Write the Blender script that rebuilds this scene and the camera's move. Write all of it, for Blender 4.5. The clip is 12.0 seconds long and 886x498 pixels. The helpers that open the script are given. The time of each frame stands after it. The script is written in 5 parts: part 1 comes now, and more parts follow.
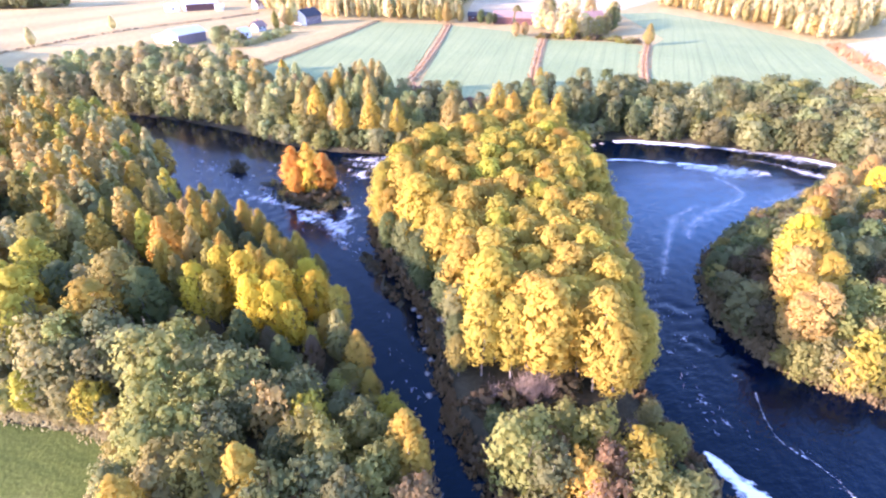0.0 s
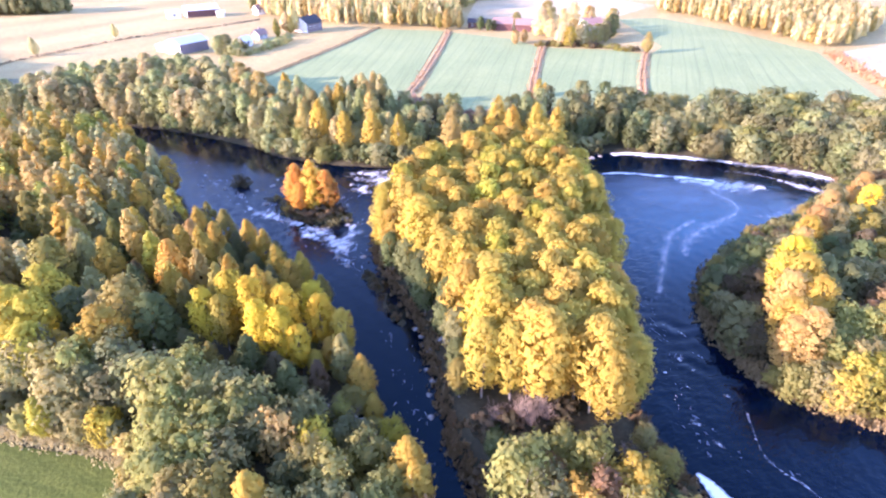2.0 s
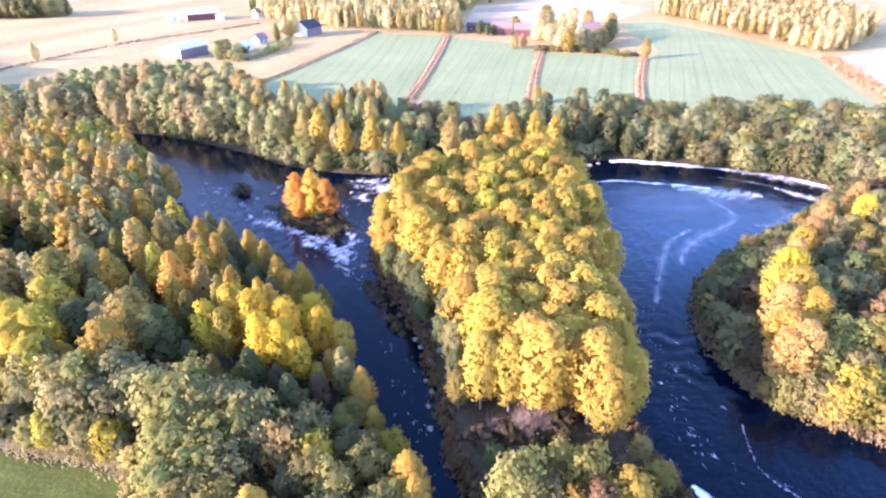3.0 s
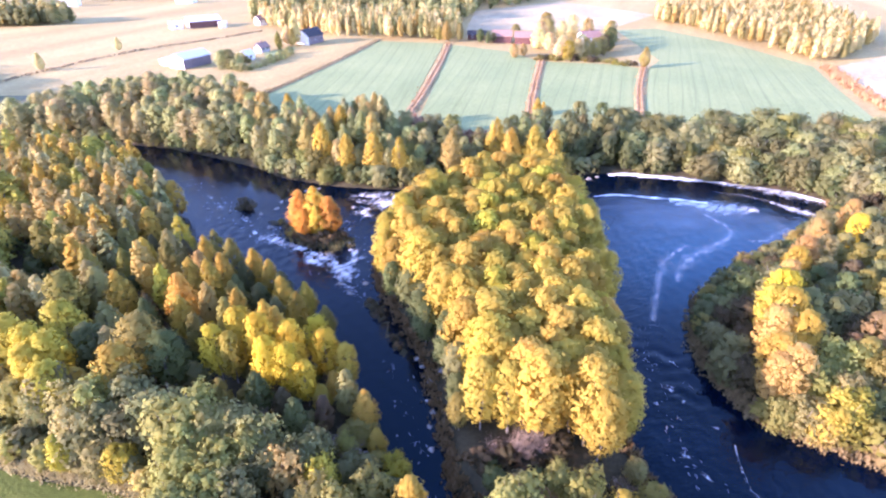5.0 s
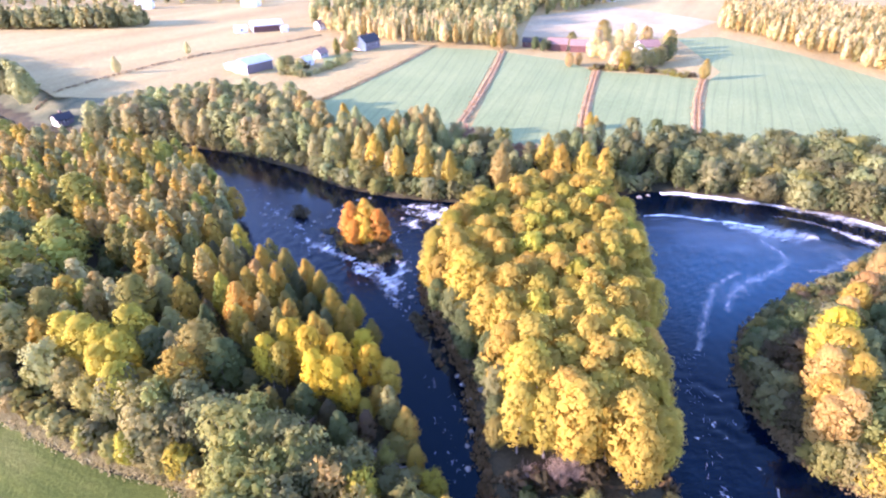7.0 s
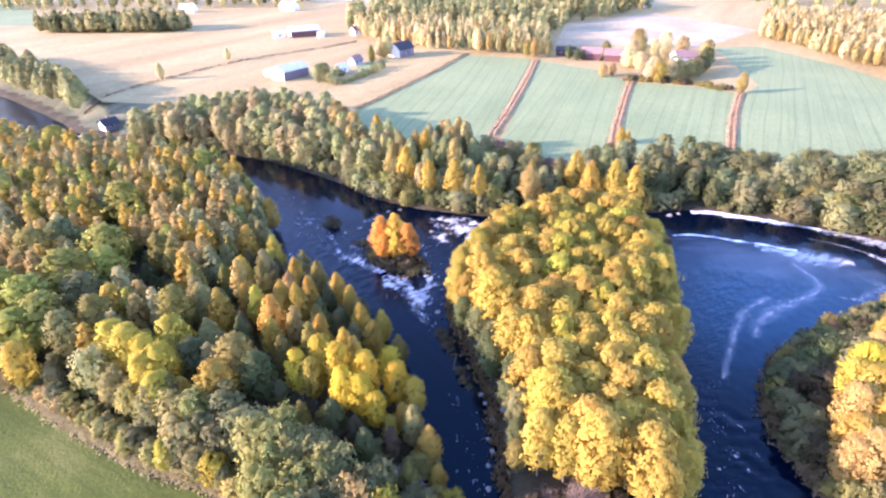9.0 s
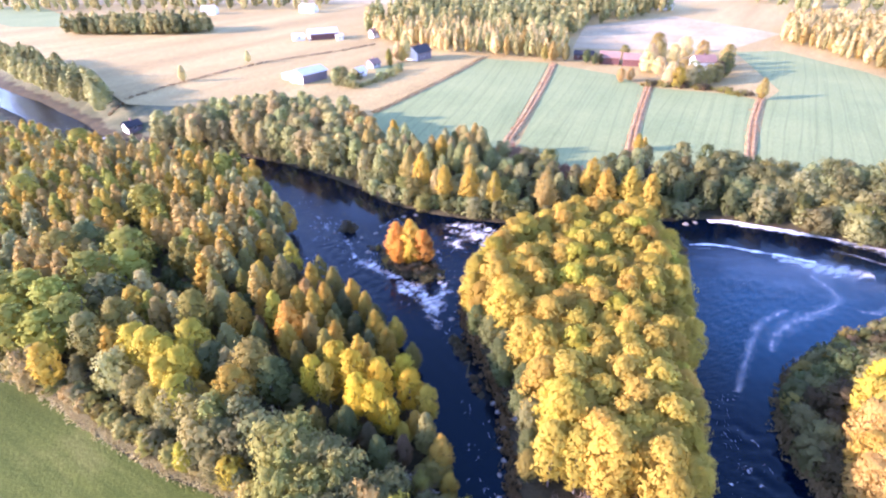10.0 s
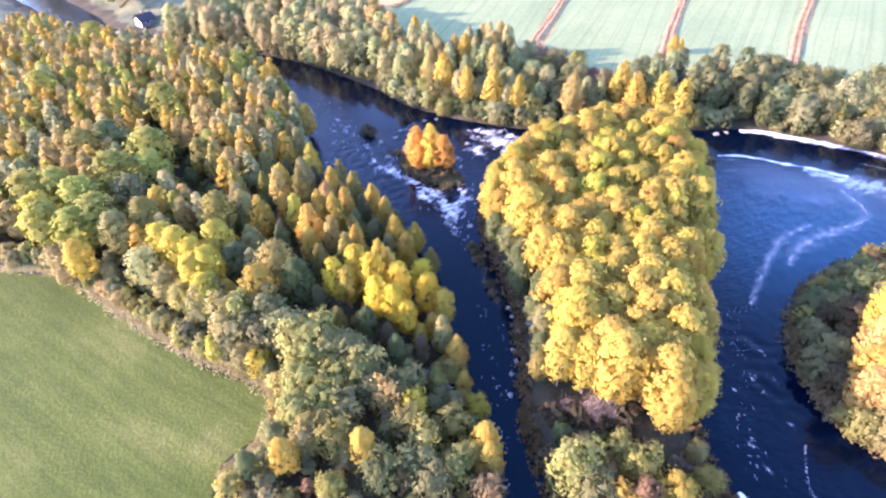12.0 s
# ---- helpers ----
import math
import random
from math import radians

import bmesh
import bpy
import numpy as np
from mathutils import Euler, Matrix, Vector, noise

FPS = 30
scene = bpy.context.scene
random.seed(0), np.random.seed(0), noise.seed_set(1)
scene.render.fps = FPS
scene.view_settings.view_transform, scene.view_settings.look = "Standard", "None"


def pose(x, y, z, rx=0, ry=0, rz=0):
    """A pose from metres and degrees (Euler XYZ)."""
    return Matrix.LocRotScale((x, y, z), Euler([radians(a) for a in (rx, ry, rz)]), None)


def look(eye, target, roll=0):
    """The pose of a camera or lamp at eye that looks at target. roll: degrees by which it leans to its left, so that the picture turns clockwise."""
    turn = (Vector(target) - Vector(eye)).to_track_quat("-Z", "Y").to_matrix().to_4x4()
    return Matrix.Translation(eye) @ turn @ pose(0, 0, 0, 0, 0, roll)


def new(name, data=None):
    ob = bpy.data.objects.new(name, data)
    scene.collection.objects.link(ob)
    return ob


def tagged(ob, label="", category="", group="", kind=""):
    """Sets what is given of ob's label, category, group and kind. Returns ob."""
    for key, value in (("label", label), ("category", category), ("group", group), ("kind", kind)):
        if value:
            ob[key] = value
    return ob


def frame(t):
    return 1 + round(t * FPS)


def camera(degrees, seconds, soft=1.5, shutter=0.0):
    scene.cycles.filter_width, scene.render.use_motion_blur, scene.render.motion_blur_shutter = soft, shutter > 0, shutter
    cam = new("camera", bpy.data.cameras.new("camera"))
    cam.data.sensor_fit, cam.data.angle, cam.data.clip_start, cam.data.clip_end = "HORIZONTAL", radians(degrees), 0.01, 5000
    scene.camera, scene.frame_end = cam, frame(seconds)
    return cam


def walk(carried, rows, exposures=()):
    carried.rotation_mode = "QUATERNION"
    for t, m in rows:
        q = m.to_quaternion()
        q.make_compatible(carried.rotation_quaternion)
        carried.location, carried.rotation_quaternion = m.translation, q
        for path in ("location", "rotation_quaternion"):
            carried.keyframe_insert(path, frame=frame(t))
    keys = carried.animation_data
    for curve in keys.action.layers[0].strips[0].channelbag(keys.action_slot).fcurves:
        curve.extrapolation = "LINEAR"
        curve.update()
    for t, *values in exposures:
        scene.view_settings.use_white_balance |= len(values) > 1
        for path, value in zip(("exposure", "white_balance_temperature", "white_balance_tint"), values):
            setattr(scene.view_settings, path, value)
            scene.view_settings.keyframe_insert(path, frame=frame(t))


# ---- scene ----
cam = camera(78.1, 12.0, soft=2.35)
METRES, EYE, TILT, LEAN, TURN = 20.0, 49.4, -30.3, 0.0, 0.0
ROWS = [
    (0.0, 0.0, 0.0, 0.0, 0.0, 0.0, -0.0),
    (0.5, 0.0001, -0.0252, 0.0417, -0.0, -0.01, 0.04),
    (1.0, 0.0008, -0.05, 0.0834, -0.01, -0.05, 0.06),
    (1.5, 0.0005, -0.076, 0.1268, -0.03, -0.06, 0.06),
    (2.0, -0.0026, -0.1005, 0.1696, 0.04, -0.1, 0.12),
    (2.5, -0.0043, -0.1252, 0.2124, 0.07, -0.11, 0.08),
    (3.0, -0.0036, -0.1506, 0.2568, -0.05, -0.08, 0.11),
    (5.0, -0.002, -0.2505, 0.4268, 0.05, -0.06, 0.14),
    (5.5, -0.0022, -0.276, 0.4711, 0.14, -0.07, 0.07),
    (6.0, -0.0019, -0.3015, 0.5163, 2.15, -0.09, -0.94),
    (6.5, -0.0014, -0.3259, 0.5579, 4.47, -0.22, -2.12),
    (7.0, 0.0004, -0.3506, 0.5985, 4.87, -0.23, -2.28),
    (9.0, 0.005, -0.4522, 0.7658, 7.81, -0.36, -3.84),
    (9.5, 0.0067, -0.4775, 0.8088, 8.51, -0.4, -4.18),
    (10.0, 0.0091, -0.4966, 0.843, 9.39, -0.47, -4.61),
    (10.5, 0.0109, -0.5019, 0.8516, 10.38, -0.85, -5.17),
    (11.0, 0.013, -0.5035, 0.8542, 11.07, -4.25, -5.47),
    (11.5, 0.0128, -0.5029, 0.8505, 11.33, -7.57, -5.55),
    (12.0, 0.0104, -0.5038, 0.8482, 11.53, -10.48, -5.7),
]
walk(cam, [(t, pose(0, 0, EYE, TILT, LEAN, TURN) @ pose(METRES * x, METRES * y, METRES * z, 90 + pitch, roll, yaw)) for t, x, y, z, yaw, pitch, roll in ROWS],
     exposures=[(0.0, 3.26, 6200, 50), (6.0, 3.14, 6200, 50), (10.2, 3.08, 6200, 50), (12.0, 3.40, 6180, 51)])

# ---- sky and sun: low morning sun from the left, a little behind ----
SUN_ELEV, SUN_AZ = 15.5, 250.0  # azimuth clockwise from +y
world = bpy.data.worlds.new("sky")
scene.world = world
world.use_nodes = True
wn = world.node_tree
sky = wn.nodes.new("ShaderNodeTexSky")
sky.sky_type, sky.sun_disc = "NISHITA", False
sky.sun_elevation, sky.sun_rotation = radians(SUN_ELEV), radians(SUN_AZ)
sky.air_density, sky.dust_density, sky.ozone_density = 1.0, 0.3, 3.5
wn.nodes["Background"].inputs["Strength"].default_value = 0.15
wn.links.new(sky.outputs[0], wn.nodes["Background"].inputs["Color"])
sun_data = bpy.data.lights.new("sun", "SUN")
sun_data.energy, sun_data.angle, sun_data.color = 2.3, radians(1.6), (1.0, 0.9, 0.76)
sun = new("sun", sun_data)
sun_pos = Vector((math.sin(radians(SUN_AZ)) * math.cos(radians(SUN_ELEV)), math.cos(radians(SUN_AZ)) * math.cos(radians(SUN_ELEV)), math.sin(radians(SUN_ELEV))))
sun.matrix_world = look(sun_pos * 300, (0, 0, 0))


# ---- materials ----
def material(name):
    m = bpy.data.materials.new(name)
    m.use_nodes = True
    nt = m.node_tree
    return m, nt, nt.nodes["Principled BSDF"]


def node(nt, kind, **values):
    n = nt.nodes.new(kind)
    for key, v in values.items():
        n.inputs[key].default_value = v
    return n


def ramp(nt, source, stops):
    r = nt.nodes.new("ShaderNodeValToRGB")
    while len(r.color_ramp.elements) < len(stops):
        r.color_ramp.elements.new(0.5)
    for e, (p, c) in zip(r.color_ramp.elements, stops):
        e.position, e.color = p, (*c, 1.0)
    nt.links.new(source, r.inputs[0])
    return r.outputs[0]


def mixed(nt, kind, fac, a, b):
    m = nt.nodes.new("ShaderNodeMix")
    m.data_type, m.blend_type = "RGBA", kind
    for sock, v in ((m.inputs[0], fac), (m.inputs[6], a), (m.inputs[7], b)):
        if isinstance(v, (int, float)):
            sock.default_value = v
        elif isinstance(v, tuple):
            sock.default_value = (*v, 1.0)
        else:
            nt.links.new(v, sock)
    return m.outputs[2]


def coords(nt, scale=(1, 1, 1), turn=0.0):
    g = nt.nodes.new("ShaderNodeNewGeometry")
    m = nt.nodes.new("ShaderNodeMapping")
    m.vector_type = "TEXTURE"
    m.inputs["Scale"].default_value = tuple(1 / v for v in scale)
    m.inputs["Rotation"].default_value = (0, 0, radians(turn))
    nt.links.new(g.outputs["Position"], m.inputs["Vector"])
    return m.outputs[0]


def grain(nt, size, detail=4.0, scale=(1, 1, 1), turn=0.0, rough=0.6, curl=0.0):
    n = node(nt, "ShaderNodeTexNoise", Scale=1.0 / size, Detail=detail, Roughness=rough, Distortion=curl)
    nt.links.new(coords(nt, scale, turn), n.inputs["Vector"])
    return n.outputs["Fac"]


def bumped(nt, bsdf, height, strength, distance):
    b = node(nt, "ShaderNodeBump", Strength=strength, Distance=distance)
    nt.links.new(height, b.inputs["Height"])
    nt.links.new(b.outputs[0], bsdf.inputs["Normal"])


def surface(name, dark, light, size, fine, rough=0.9, relief=0.3, third=None, stretch=(1, 1, 1), turn=0.0):
    """A rough natural surface: two scales of variation and fine relief."""
    m, nt, p = material(name)
    big = ramp(nt, grain(nt, size, 4.0, stretch, turn), [(0.35, dark), (0.65, light)])
    small = grain(nt, fine, 6.0)
    tint = ramp(nt, small, [(0.3, (0.72, 0.72, 0.72)), (0.7, (1.25, 1.25, 1.25))])
    col = mixed(nt, "MULTIPLY", 1.0, big, tint)
    if third:
        col = mixed(nt, "MIX", ramp(nt, grain(nt, size * 0.37), [(0.55, (0, 0, 0)), (0.72, (0.8, 0.8, 0.8))]), col, third)
    nt.links.new(col, p.inputs["Base Color"])
    p.inputs["Roughness"].default_value = rough
    p.inputs["Specular IOR Level"].default_value = 0.2
    bumped(nt, p, small, relief, fine)
    return m


def leaf_material(name, glow=0.5):
    """Thin leaves: the tree's own colour, varied leaf clump by leaf clump, partly see-through to light."""
    m, nt, p = material(name)
    info = nt.nodes.new("ShaderNodeObjectInfo")
    geo = nt.nodes.new("ShaderNodeNewGeometry")
    vary = ramp(nt, geo.outputs["Random Per Island"], [(0.0, (0.9, 0.91, 0.88)), (0.5, (1.0, 1.0, 1.0)), (1.0, (1.08, 1.07, 1.1))])
    hue = node(nt, "ShaderNodeHueSaturation", Saturation=1.0, Value=1.0)
    shift = node(nt, "ShaderNodeMapRange")
    shift.inputs["To Min"].default_value, shift.inputs["To Max"].default_value = 0.488, 0.512
    patch = grain(nt, 1.3, 3.0)
    nt.links.new(patch, shift.inputs["Value"])
    nt.links.new(shift.outputs[0], hue.inputs["Hue"])
    nt.links.new(info.outputs["Color"], hue.inputs["Color"])
    col = mixed(nt, "MULTIPLY", 1.0, hue.outputs[0], vary)
    nt.links.new(col, p.inputs["Base Color"])
    p.inputs["Roughness"].default_value, p.inputs["Specular IOR Level"].default_value = 0.8, 0.12
    tr = nt.nodes.new("ShaderNodeBsdfTranslucent")
    nt.links.new(col, tr.inputs["Color"])
    mx = node(nt, "ShaderNodeMixShader", Fac=glow)
    nt.links.new(p.outputs[0], mx.inputs[1])
    nt.links.new(tr.outputs[0], mx.inputs[2])
    nt.links.new(mx.outputs[0], nt.nodes["Material Output"].inputs["Surface"])
    return m


def water_material():
    """Dark peaty water with wind ripples drawn out along the current."""
    m, nt, p = material("river_water")
    deep = ramp(nt, grain(nt, 22.0), [(0.3, (0.0002, 0.0018, 0.006)), (0.7, (0.0003, 0.003, 0.011))])
    # the pool's bright sky reflection is put into its base colour as lighter blue
    near = nt.nodes.new("ShaderNodeVectorMath")
    near.operation = "DISTANCE"
    near.inputs[1].default_value = (54, 100, 0)
    nt.links.new(coords(nt), near.inputs[0])
    far_off = node(nt, "ShaderNodeMapRange", **{"From Min": 4.0, "From Max": 40.0, "To Min": 1.0, "To Max": 0.0})
    far_off.interpolation_type = "SMOOTHSTEP"
    nt.links.new(near.outputs["Value"], far_off.inputs["Value"])
    skylit = ramp(nt, grain(nt, 9.0, 3.0, (1.0, 2.0, 1.0), 20.0), [(0.3, (0.003, 0.038, 0.066)), (0.7, (0.006, 0.058, 0.098))])
    deep = mixed(nt, "MIX", far_off.outputs[0], deep, skylit)
    nt.links.new(deep, p.inputs["Base Color"])
    p.inputs["Specular Tint"].default_value = (0.36, 0.88, 1.0, 1)
    p.inputs["Roughness"].default_value, p.inputs["IOR"].default_value = 0.06, 1.33
    p.inputs["Specular IOR Level"].default_value = 0.3
    fine = grain(nt, 0.6, 3.0, (1.0, 0.5, 1.0), -60.0)
    wide = grain(nt, 1.9, 2.0, (1.0, 0.4, 1.0), -60.0)
    both = mixed(nt, "ADD", 1.0, fine, wide)
    bumped(nt, p, both, 1.0, 0.115)
    # the water lies calmer in the lee of the far bank
    lee = nt.nodes.new("ShaderNodeAttribute")
    lee.attribute_name = "breeze"
    nt.links.new(lee.outputs["Fac"], p.inputs["Normal"].links[0].from_node.inputs["Strength"])
    return m


def foam_material(name, size, low, high, stretch=(1, 1, 1), turn=0.0, most=1.0, curl=0.0):
    """Froth in broken streaks: gaps between them show the water."""
    m, nt, p = material(name)
    p.inputs["Base Color"].default_value = (0.86, 0.86, 0.84, 1)
    p.inputs["Roughness"].default_value = 0.8
    n = grain(nt, size, 7.0, stretch, turn, 0.72, curl)
    uv = nt.nodes.new("ShaderNodeUVMap")
    sep = nt.nodes.new("ShaderNodeSeparateXYZ")
    nt.links.new(uv.outputs[0], sep.inputs[0])
    # dense along the middle of the streak (v = 0.5), frayed at both sides
    tri = nt.nodes.new("ShaderNodeMath")
    tri.operation = "PINGPONG"
    tri.inputs[1].default_value = 0.5
    nt.links.new(sep.outputs[1], tri.inputs[0])
    add = nt.nodes.new("ShaderNodeMath")
    add.operation = "MULTIPLY_ADD"
    add.inputs[1].default_value, add.inputs[2].default_value = 0.55, -0.16
    nt.links.new(tri.outputs[0], add.inputs[0])
    total = nt.nodes.new("ShaderNodeMath")
    total.operation = "ADD"
    nt.links.new(n, total.inputs[0])
    nt.links.new(add.outputs[0], total.inputs[1])
    cover = ramp(nt, total.outputs[0], [(low, (0, 0, 0)), (high, (most, most, most))])
    nt.links.new(cover, p.inputs["Alpha"])
    bumped(nt, p, n, 0.5, 0.1)
    return m


GROUND = surface("forest_floor", (0.03, 0.027, 0.014), (0.06, 0.05, 0.024), 6.0, 0.5, third=(0.09, 0.055, 0.028))
STUBBLE = surface("stubble", (0.295, 0.207, 0.076), (0.395, 0.295, 0.118), 26.0, 1.2, third=(0.31, 0.207, 0.078), stretch=(1.0, 0.1, 1.0), turn=-22.0)
PALE = surface("pale_stubble", (0.33, 0.25, 0.13), (0.43, 0.34, 0.19), 30.0, 1.5)
DRY = surface("dry_grass", (0.23, 0.135, 0.06), (0.37, 0.235, 0.11), 3.0, 0.3)
ROUGH = surface("rough_grass", (0.07, 0.08, 0.04), (0.135, 0.13, 0.065), 7.0, 0.6, third=(0.075, 0.095, 0.04))
ROCK = surface("river_rock", (0.10, 0.095, 0.085), (0.3, 0.28, 0.25), 0.5, 0.08, 0.8, 0.6)
BARK = surface("bark", (0.10, 0.08, 0.06), (0.32, 0.29, 0.25), 0.35, 0.06, 0.9, 0.5)
WATER = water_material()
LEAF = leaf_material("autumn_leaves", 0.56)
DRYLEAF = leaf_material("dry_blades", 0.25)
POOLFOAM = foam_material("pool_foam", 2.3, 0.48, 0.7, (1, 1, 1), 0.0, 0.3, 2.6)
FILM = foam_material("foam_film", 7.0, 0.3, 0.9, (1.0, 2.2, 1.0), 15.0, 0.16, 0.6)
DRIFT = foam_material("drifting_foam", 2.6, 0.36, 0.72, (0.6, 1.6, 1.0), 35.0, 0.62, 0.5)
RIFFLE = foam_material("riffle", 0.8, 0.5, 0.9, (1.0, 0.5, 1.0), -40.0)
FLECK = foam_material("foam_fleck", 0.5, 0.56, 0.85)
WHITEWATER = foam_material("white_water", 1.9, 0.44, 0.72, (1.0, 0.4, 1.0), -40.0, 0.9, 1.6)
FROTH = surface("froth", (0.16, 0.18, 0.22), (0.36, 0.38, 0.42), 0.6, 0.1, 0.8, 0.2)
SHOREFOAM = foam_material("shore_foam", 2.6, 0.37, 0.52, (0.7, 1.4, 1.0), 0.0, 1.0, 0.8)


def crop_material(turn):
    """Young winter crop: mint green with drill rows and wheel tracks that run up the field."""
    m, nt, p = material("young_crop")
    base = ramp(nt, grain(nt, 26.0), [(0.3, (0.175, 0.215, 0.084)), (0.7, (0.224, 0.255, 0.102))])
    rows_tint = ramp(nt, grain(nt, 1.7, 2.0, (1.0, 0.012, 1.0), turn, 0.5), [(0.36, (0.9, 0.91, 0.9)), (0.46, (1, 1, 1)), (0.6, (1, 1, 1)), (0.7, (1.08, 1.06, 1.07))])
    col = mixed(nt, "MULTIPLY", 1.0, base, rows_tint)
    line = node(nt, "ShaderNodeTexWave", **{"Scale": 0.07, "Distortion": 9.0, "Detail": 2.0, "Detail Scale": 0.35})
    nt.links.new(coords(nt, (1.0, 0.25, 1.0), turn), line.inputs["Vector"])
    col = mixed(nt, "MULTIPLY", 1.0, col, ramp(nt, line.outputs["Fac"], [(0.0, (0.84, 0.86, 0.86)), (0.06, (0.97, 0.98, 0.98)), (0.11, (1.06, 1.05, 1.04)), (0.2, (1.0, 1.0, 1.0))]))
    small = grain(nt, 0.8, 6.0)
    col = mixed(nt, "MULTIPLY", 1.0, col, ramp(nt, small, [(0.3, (0.8, 0.8, 0.8)), (0.7, (1.15, 1.15, 1.15))]))
    nt.links.new(col, p.inputs["Base Color"])
    p.inputs["Roughness"].default_value = 0.85
    p.inputs["Specular IOR Level"].default_value = 0.2
    bumped(nt, p, small, 0.5, 0.4)
    return m


CROPS = [crop_material(turn) for turn in (-5.0, -11.0, -17.0, -19.0)]


def meadow_material():
    """Mown grass: swaths side by side along the wood's edge, with paler worn patches."""
    m, nt, p = material("meadow_grass")
    base = ramp(nt, grain(nt, 9.0, 4.0, (0.5, 1.0, 1.0), -19.0), [(0.3, (0.06, 0.078, 0.014)), (0.55, (0.088, 0.102, 0.02)), (0.75, (0.14, 0.138, 0.036))])
    swath = ramp(nt, grain(nt, 1.7, 3.0, (0.05, 1.0, 1.0), -19.0, 0.6), [(0.36, (0.84, 0.87, 0.86)), (0.5, (1, 1, 1)), (0.66, (1.12, 1.09, 1.06))])
    small = grain(nt, 0.4, 6.0)
    col = mixed(nt, "MULTIPLY", 1.0, mixed(nt, "MULTIPLY", 1.0, base, swath), ramp(nt, small, [(0.3, (0.75, 0.75, 0.75)), (0.7, (1.2, 1.2, 1.2))]))
    nt.links.new(col, p.inputs["Base Color"])
    p.inputs["Roughness"].default_value, p.inputs["Specular IOR Level"].default_value = 0.95, 0.1
    bumped(nt, p, small, 0.5, 0.3)
    return m


MEADOW = meadow_material()


def paint(name, colour, rough=0.7, wear=0.12):
    m, nt, p = material(name)
    t = ramp(nt, grain(nt, 0.9, 5.0), [(0.3, tuple(c * (1 - 2 * wear) for c in colour)), (0.7, tuple(min(1, c * (1 + wear)) for c in colour))])
    nt.links.new(t, p.inputs["Base Color"])
    p.inputs["Roughness"].default_value = rough
    bumped(nt, p, grain(nt, 0.12, 3.0), 0.2, 0.02)
    return m


# long walls of the white buildings: shade put into the board colour
SHADEBOARDS = paint("shade_dark_boards", (0.16, 0.125, 0.13))
WHITEPAINT = paint("white_boards", (0.78, 0.76, 0.72))
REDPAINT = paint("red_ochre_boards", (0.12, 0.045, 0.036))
GREYPAINT = paint("grey_boards", (0.36, 0.35, 0.34))
DARKROOF = paint("dark_roof", (0.03, 0.03, 0.034), 0.9)
PALEROOF = paint("galvanised_roof", (0.62, 0.57, 0.54), 0.75)
REDROOF = paint("tile_roof", (0.24, 0.14, 0.11), 0.85)
GLASS = paint("window_glass", (0.03, 0.035, 0.045), 0.08, 0.02)


# ---- plan of the river ----
def smooth(pts, closed=False, n=5):
    """A rounded line through the points."""
    p = [np.array(q, float) for q in pts]
    out = []
    count = len(p) if closed else len(p) - 1
    for i in range(count):
        a, b, c, d = (p[(i + k) % len(p)] if closed else p[min(max(i + k, 0), len(p) - 1)] for k in (-1, 0, 1, 2))
        for k in range(n):
            u = k / n
            out.append(0.5 * (2 * b + (c - a) * u + (2 * a - 5 * b + 4 * c - d) * u * u + (3 * b - a - 3 * c + d) * u**3))
    if not closed:
        out.append(p[-1])
    return np.array(out)


def ragged(line, amount, seed):
    """The same line with the small ins and outs of a natural bank."""
    rng = np.random.default_rng(seed)
    k = rng.normal(0, 1, line.shape)
    k = (k + np.roll(k, 1, 0)) / 2
    return line + amount * k


NORTH = ragged(smooth([(-900, 420), (-420, 300), (-259, 232), (-198, 199), (-171, 182), (-140, 174), (-108, 169), (-94, 166), (-77, 160), (-54, 147.5), (-41, 138.5),
                       (-24, 133.5), (-10, 132), (8, 134), (31, 138.5), (46, 143), (60, 141), (73, 137), (88, 131), (97, 124)]), 0.35, 1)
EAST = ragged(smooth([(97, 124), (93, 117), (84, 109.5), (72, 100.5), (58, 91), (49.5, 84), (45, 79), (42, 72), (41, 65), (42, 59.5), (44.5, 54), (49, 50), (55, 46.5), (66, 38),
                      (70, 20), (68, -20), (75, -80), (140, -260)]), 0.35, 2)
WEST = ragged(smooth([(100, -280), (30, -80), (6, -20), (0, 10), (-0.5, 30), (-2.5, 38), (-5.5, 44), (-9, 49), (-13, 57), (-17, 65), (-22, 74), (-31, 84), (-43, 93), (-53, 100),
                      (-60, 110), (-70, 126), (-88, 145), (-110, 154), (-150, 158), (-188, 171), (-245, 209), (-420, 278), (-900, 396)]), 0.35, 3)
BASIN = np.concatenate([NORTH, EAST[1:], WEST])
ISLAND = ragged(smooth([(5, 34), (3, 39.5), (0.8, 45), (-0.5, 52), (-1.7, 59), (-3, 66), (-6.5, 74), (-10.5, 83), (-12.8, 90), (-13.2, 97), (-12.2, 104), (-9.4, 111), (-4.4, 116.5), (3, 121),
                        (11, 125.5), (20, 129), (31, 131), (36, 127), (35, 117), (33, 105), (31.5, 93), (29.5, 82), (27.5, 72), (25.5, 62), (24.5, 53), (24.5, 45), (26.5, 40.5), (27.5, 35), (26, 20),
                        (20, 2), (12, -8), (8, 5), (6.5, 20)], True), 0.3, 4)
# small islets: x, y, half length, half width, turn, height
ISLETS = [(-28, 106.5, 8.5, 4.6, -28, 0.9), (-37.5, 112.5, 4.5, 1.6, -30, 0.5), (-49, 122, 3.4, 2.2, 30, 0.5), (-12.3, 79, 4.6, 1.5, -62, 0.45), (-8.2, 70.5, 4.6, 1.1, -66, 0.4),
          (-6.5, 126.5, 4.5, 1.6, 10, 0.6)]


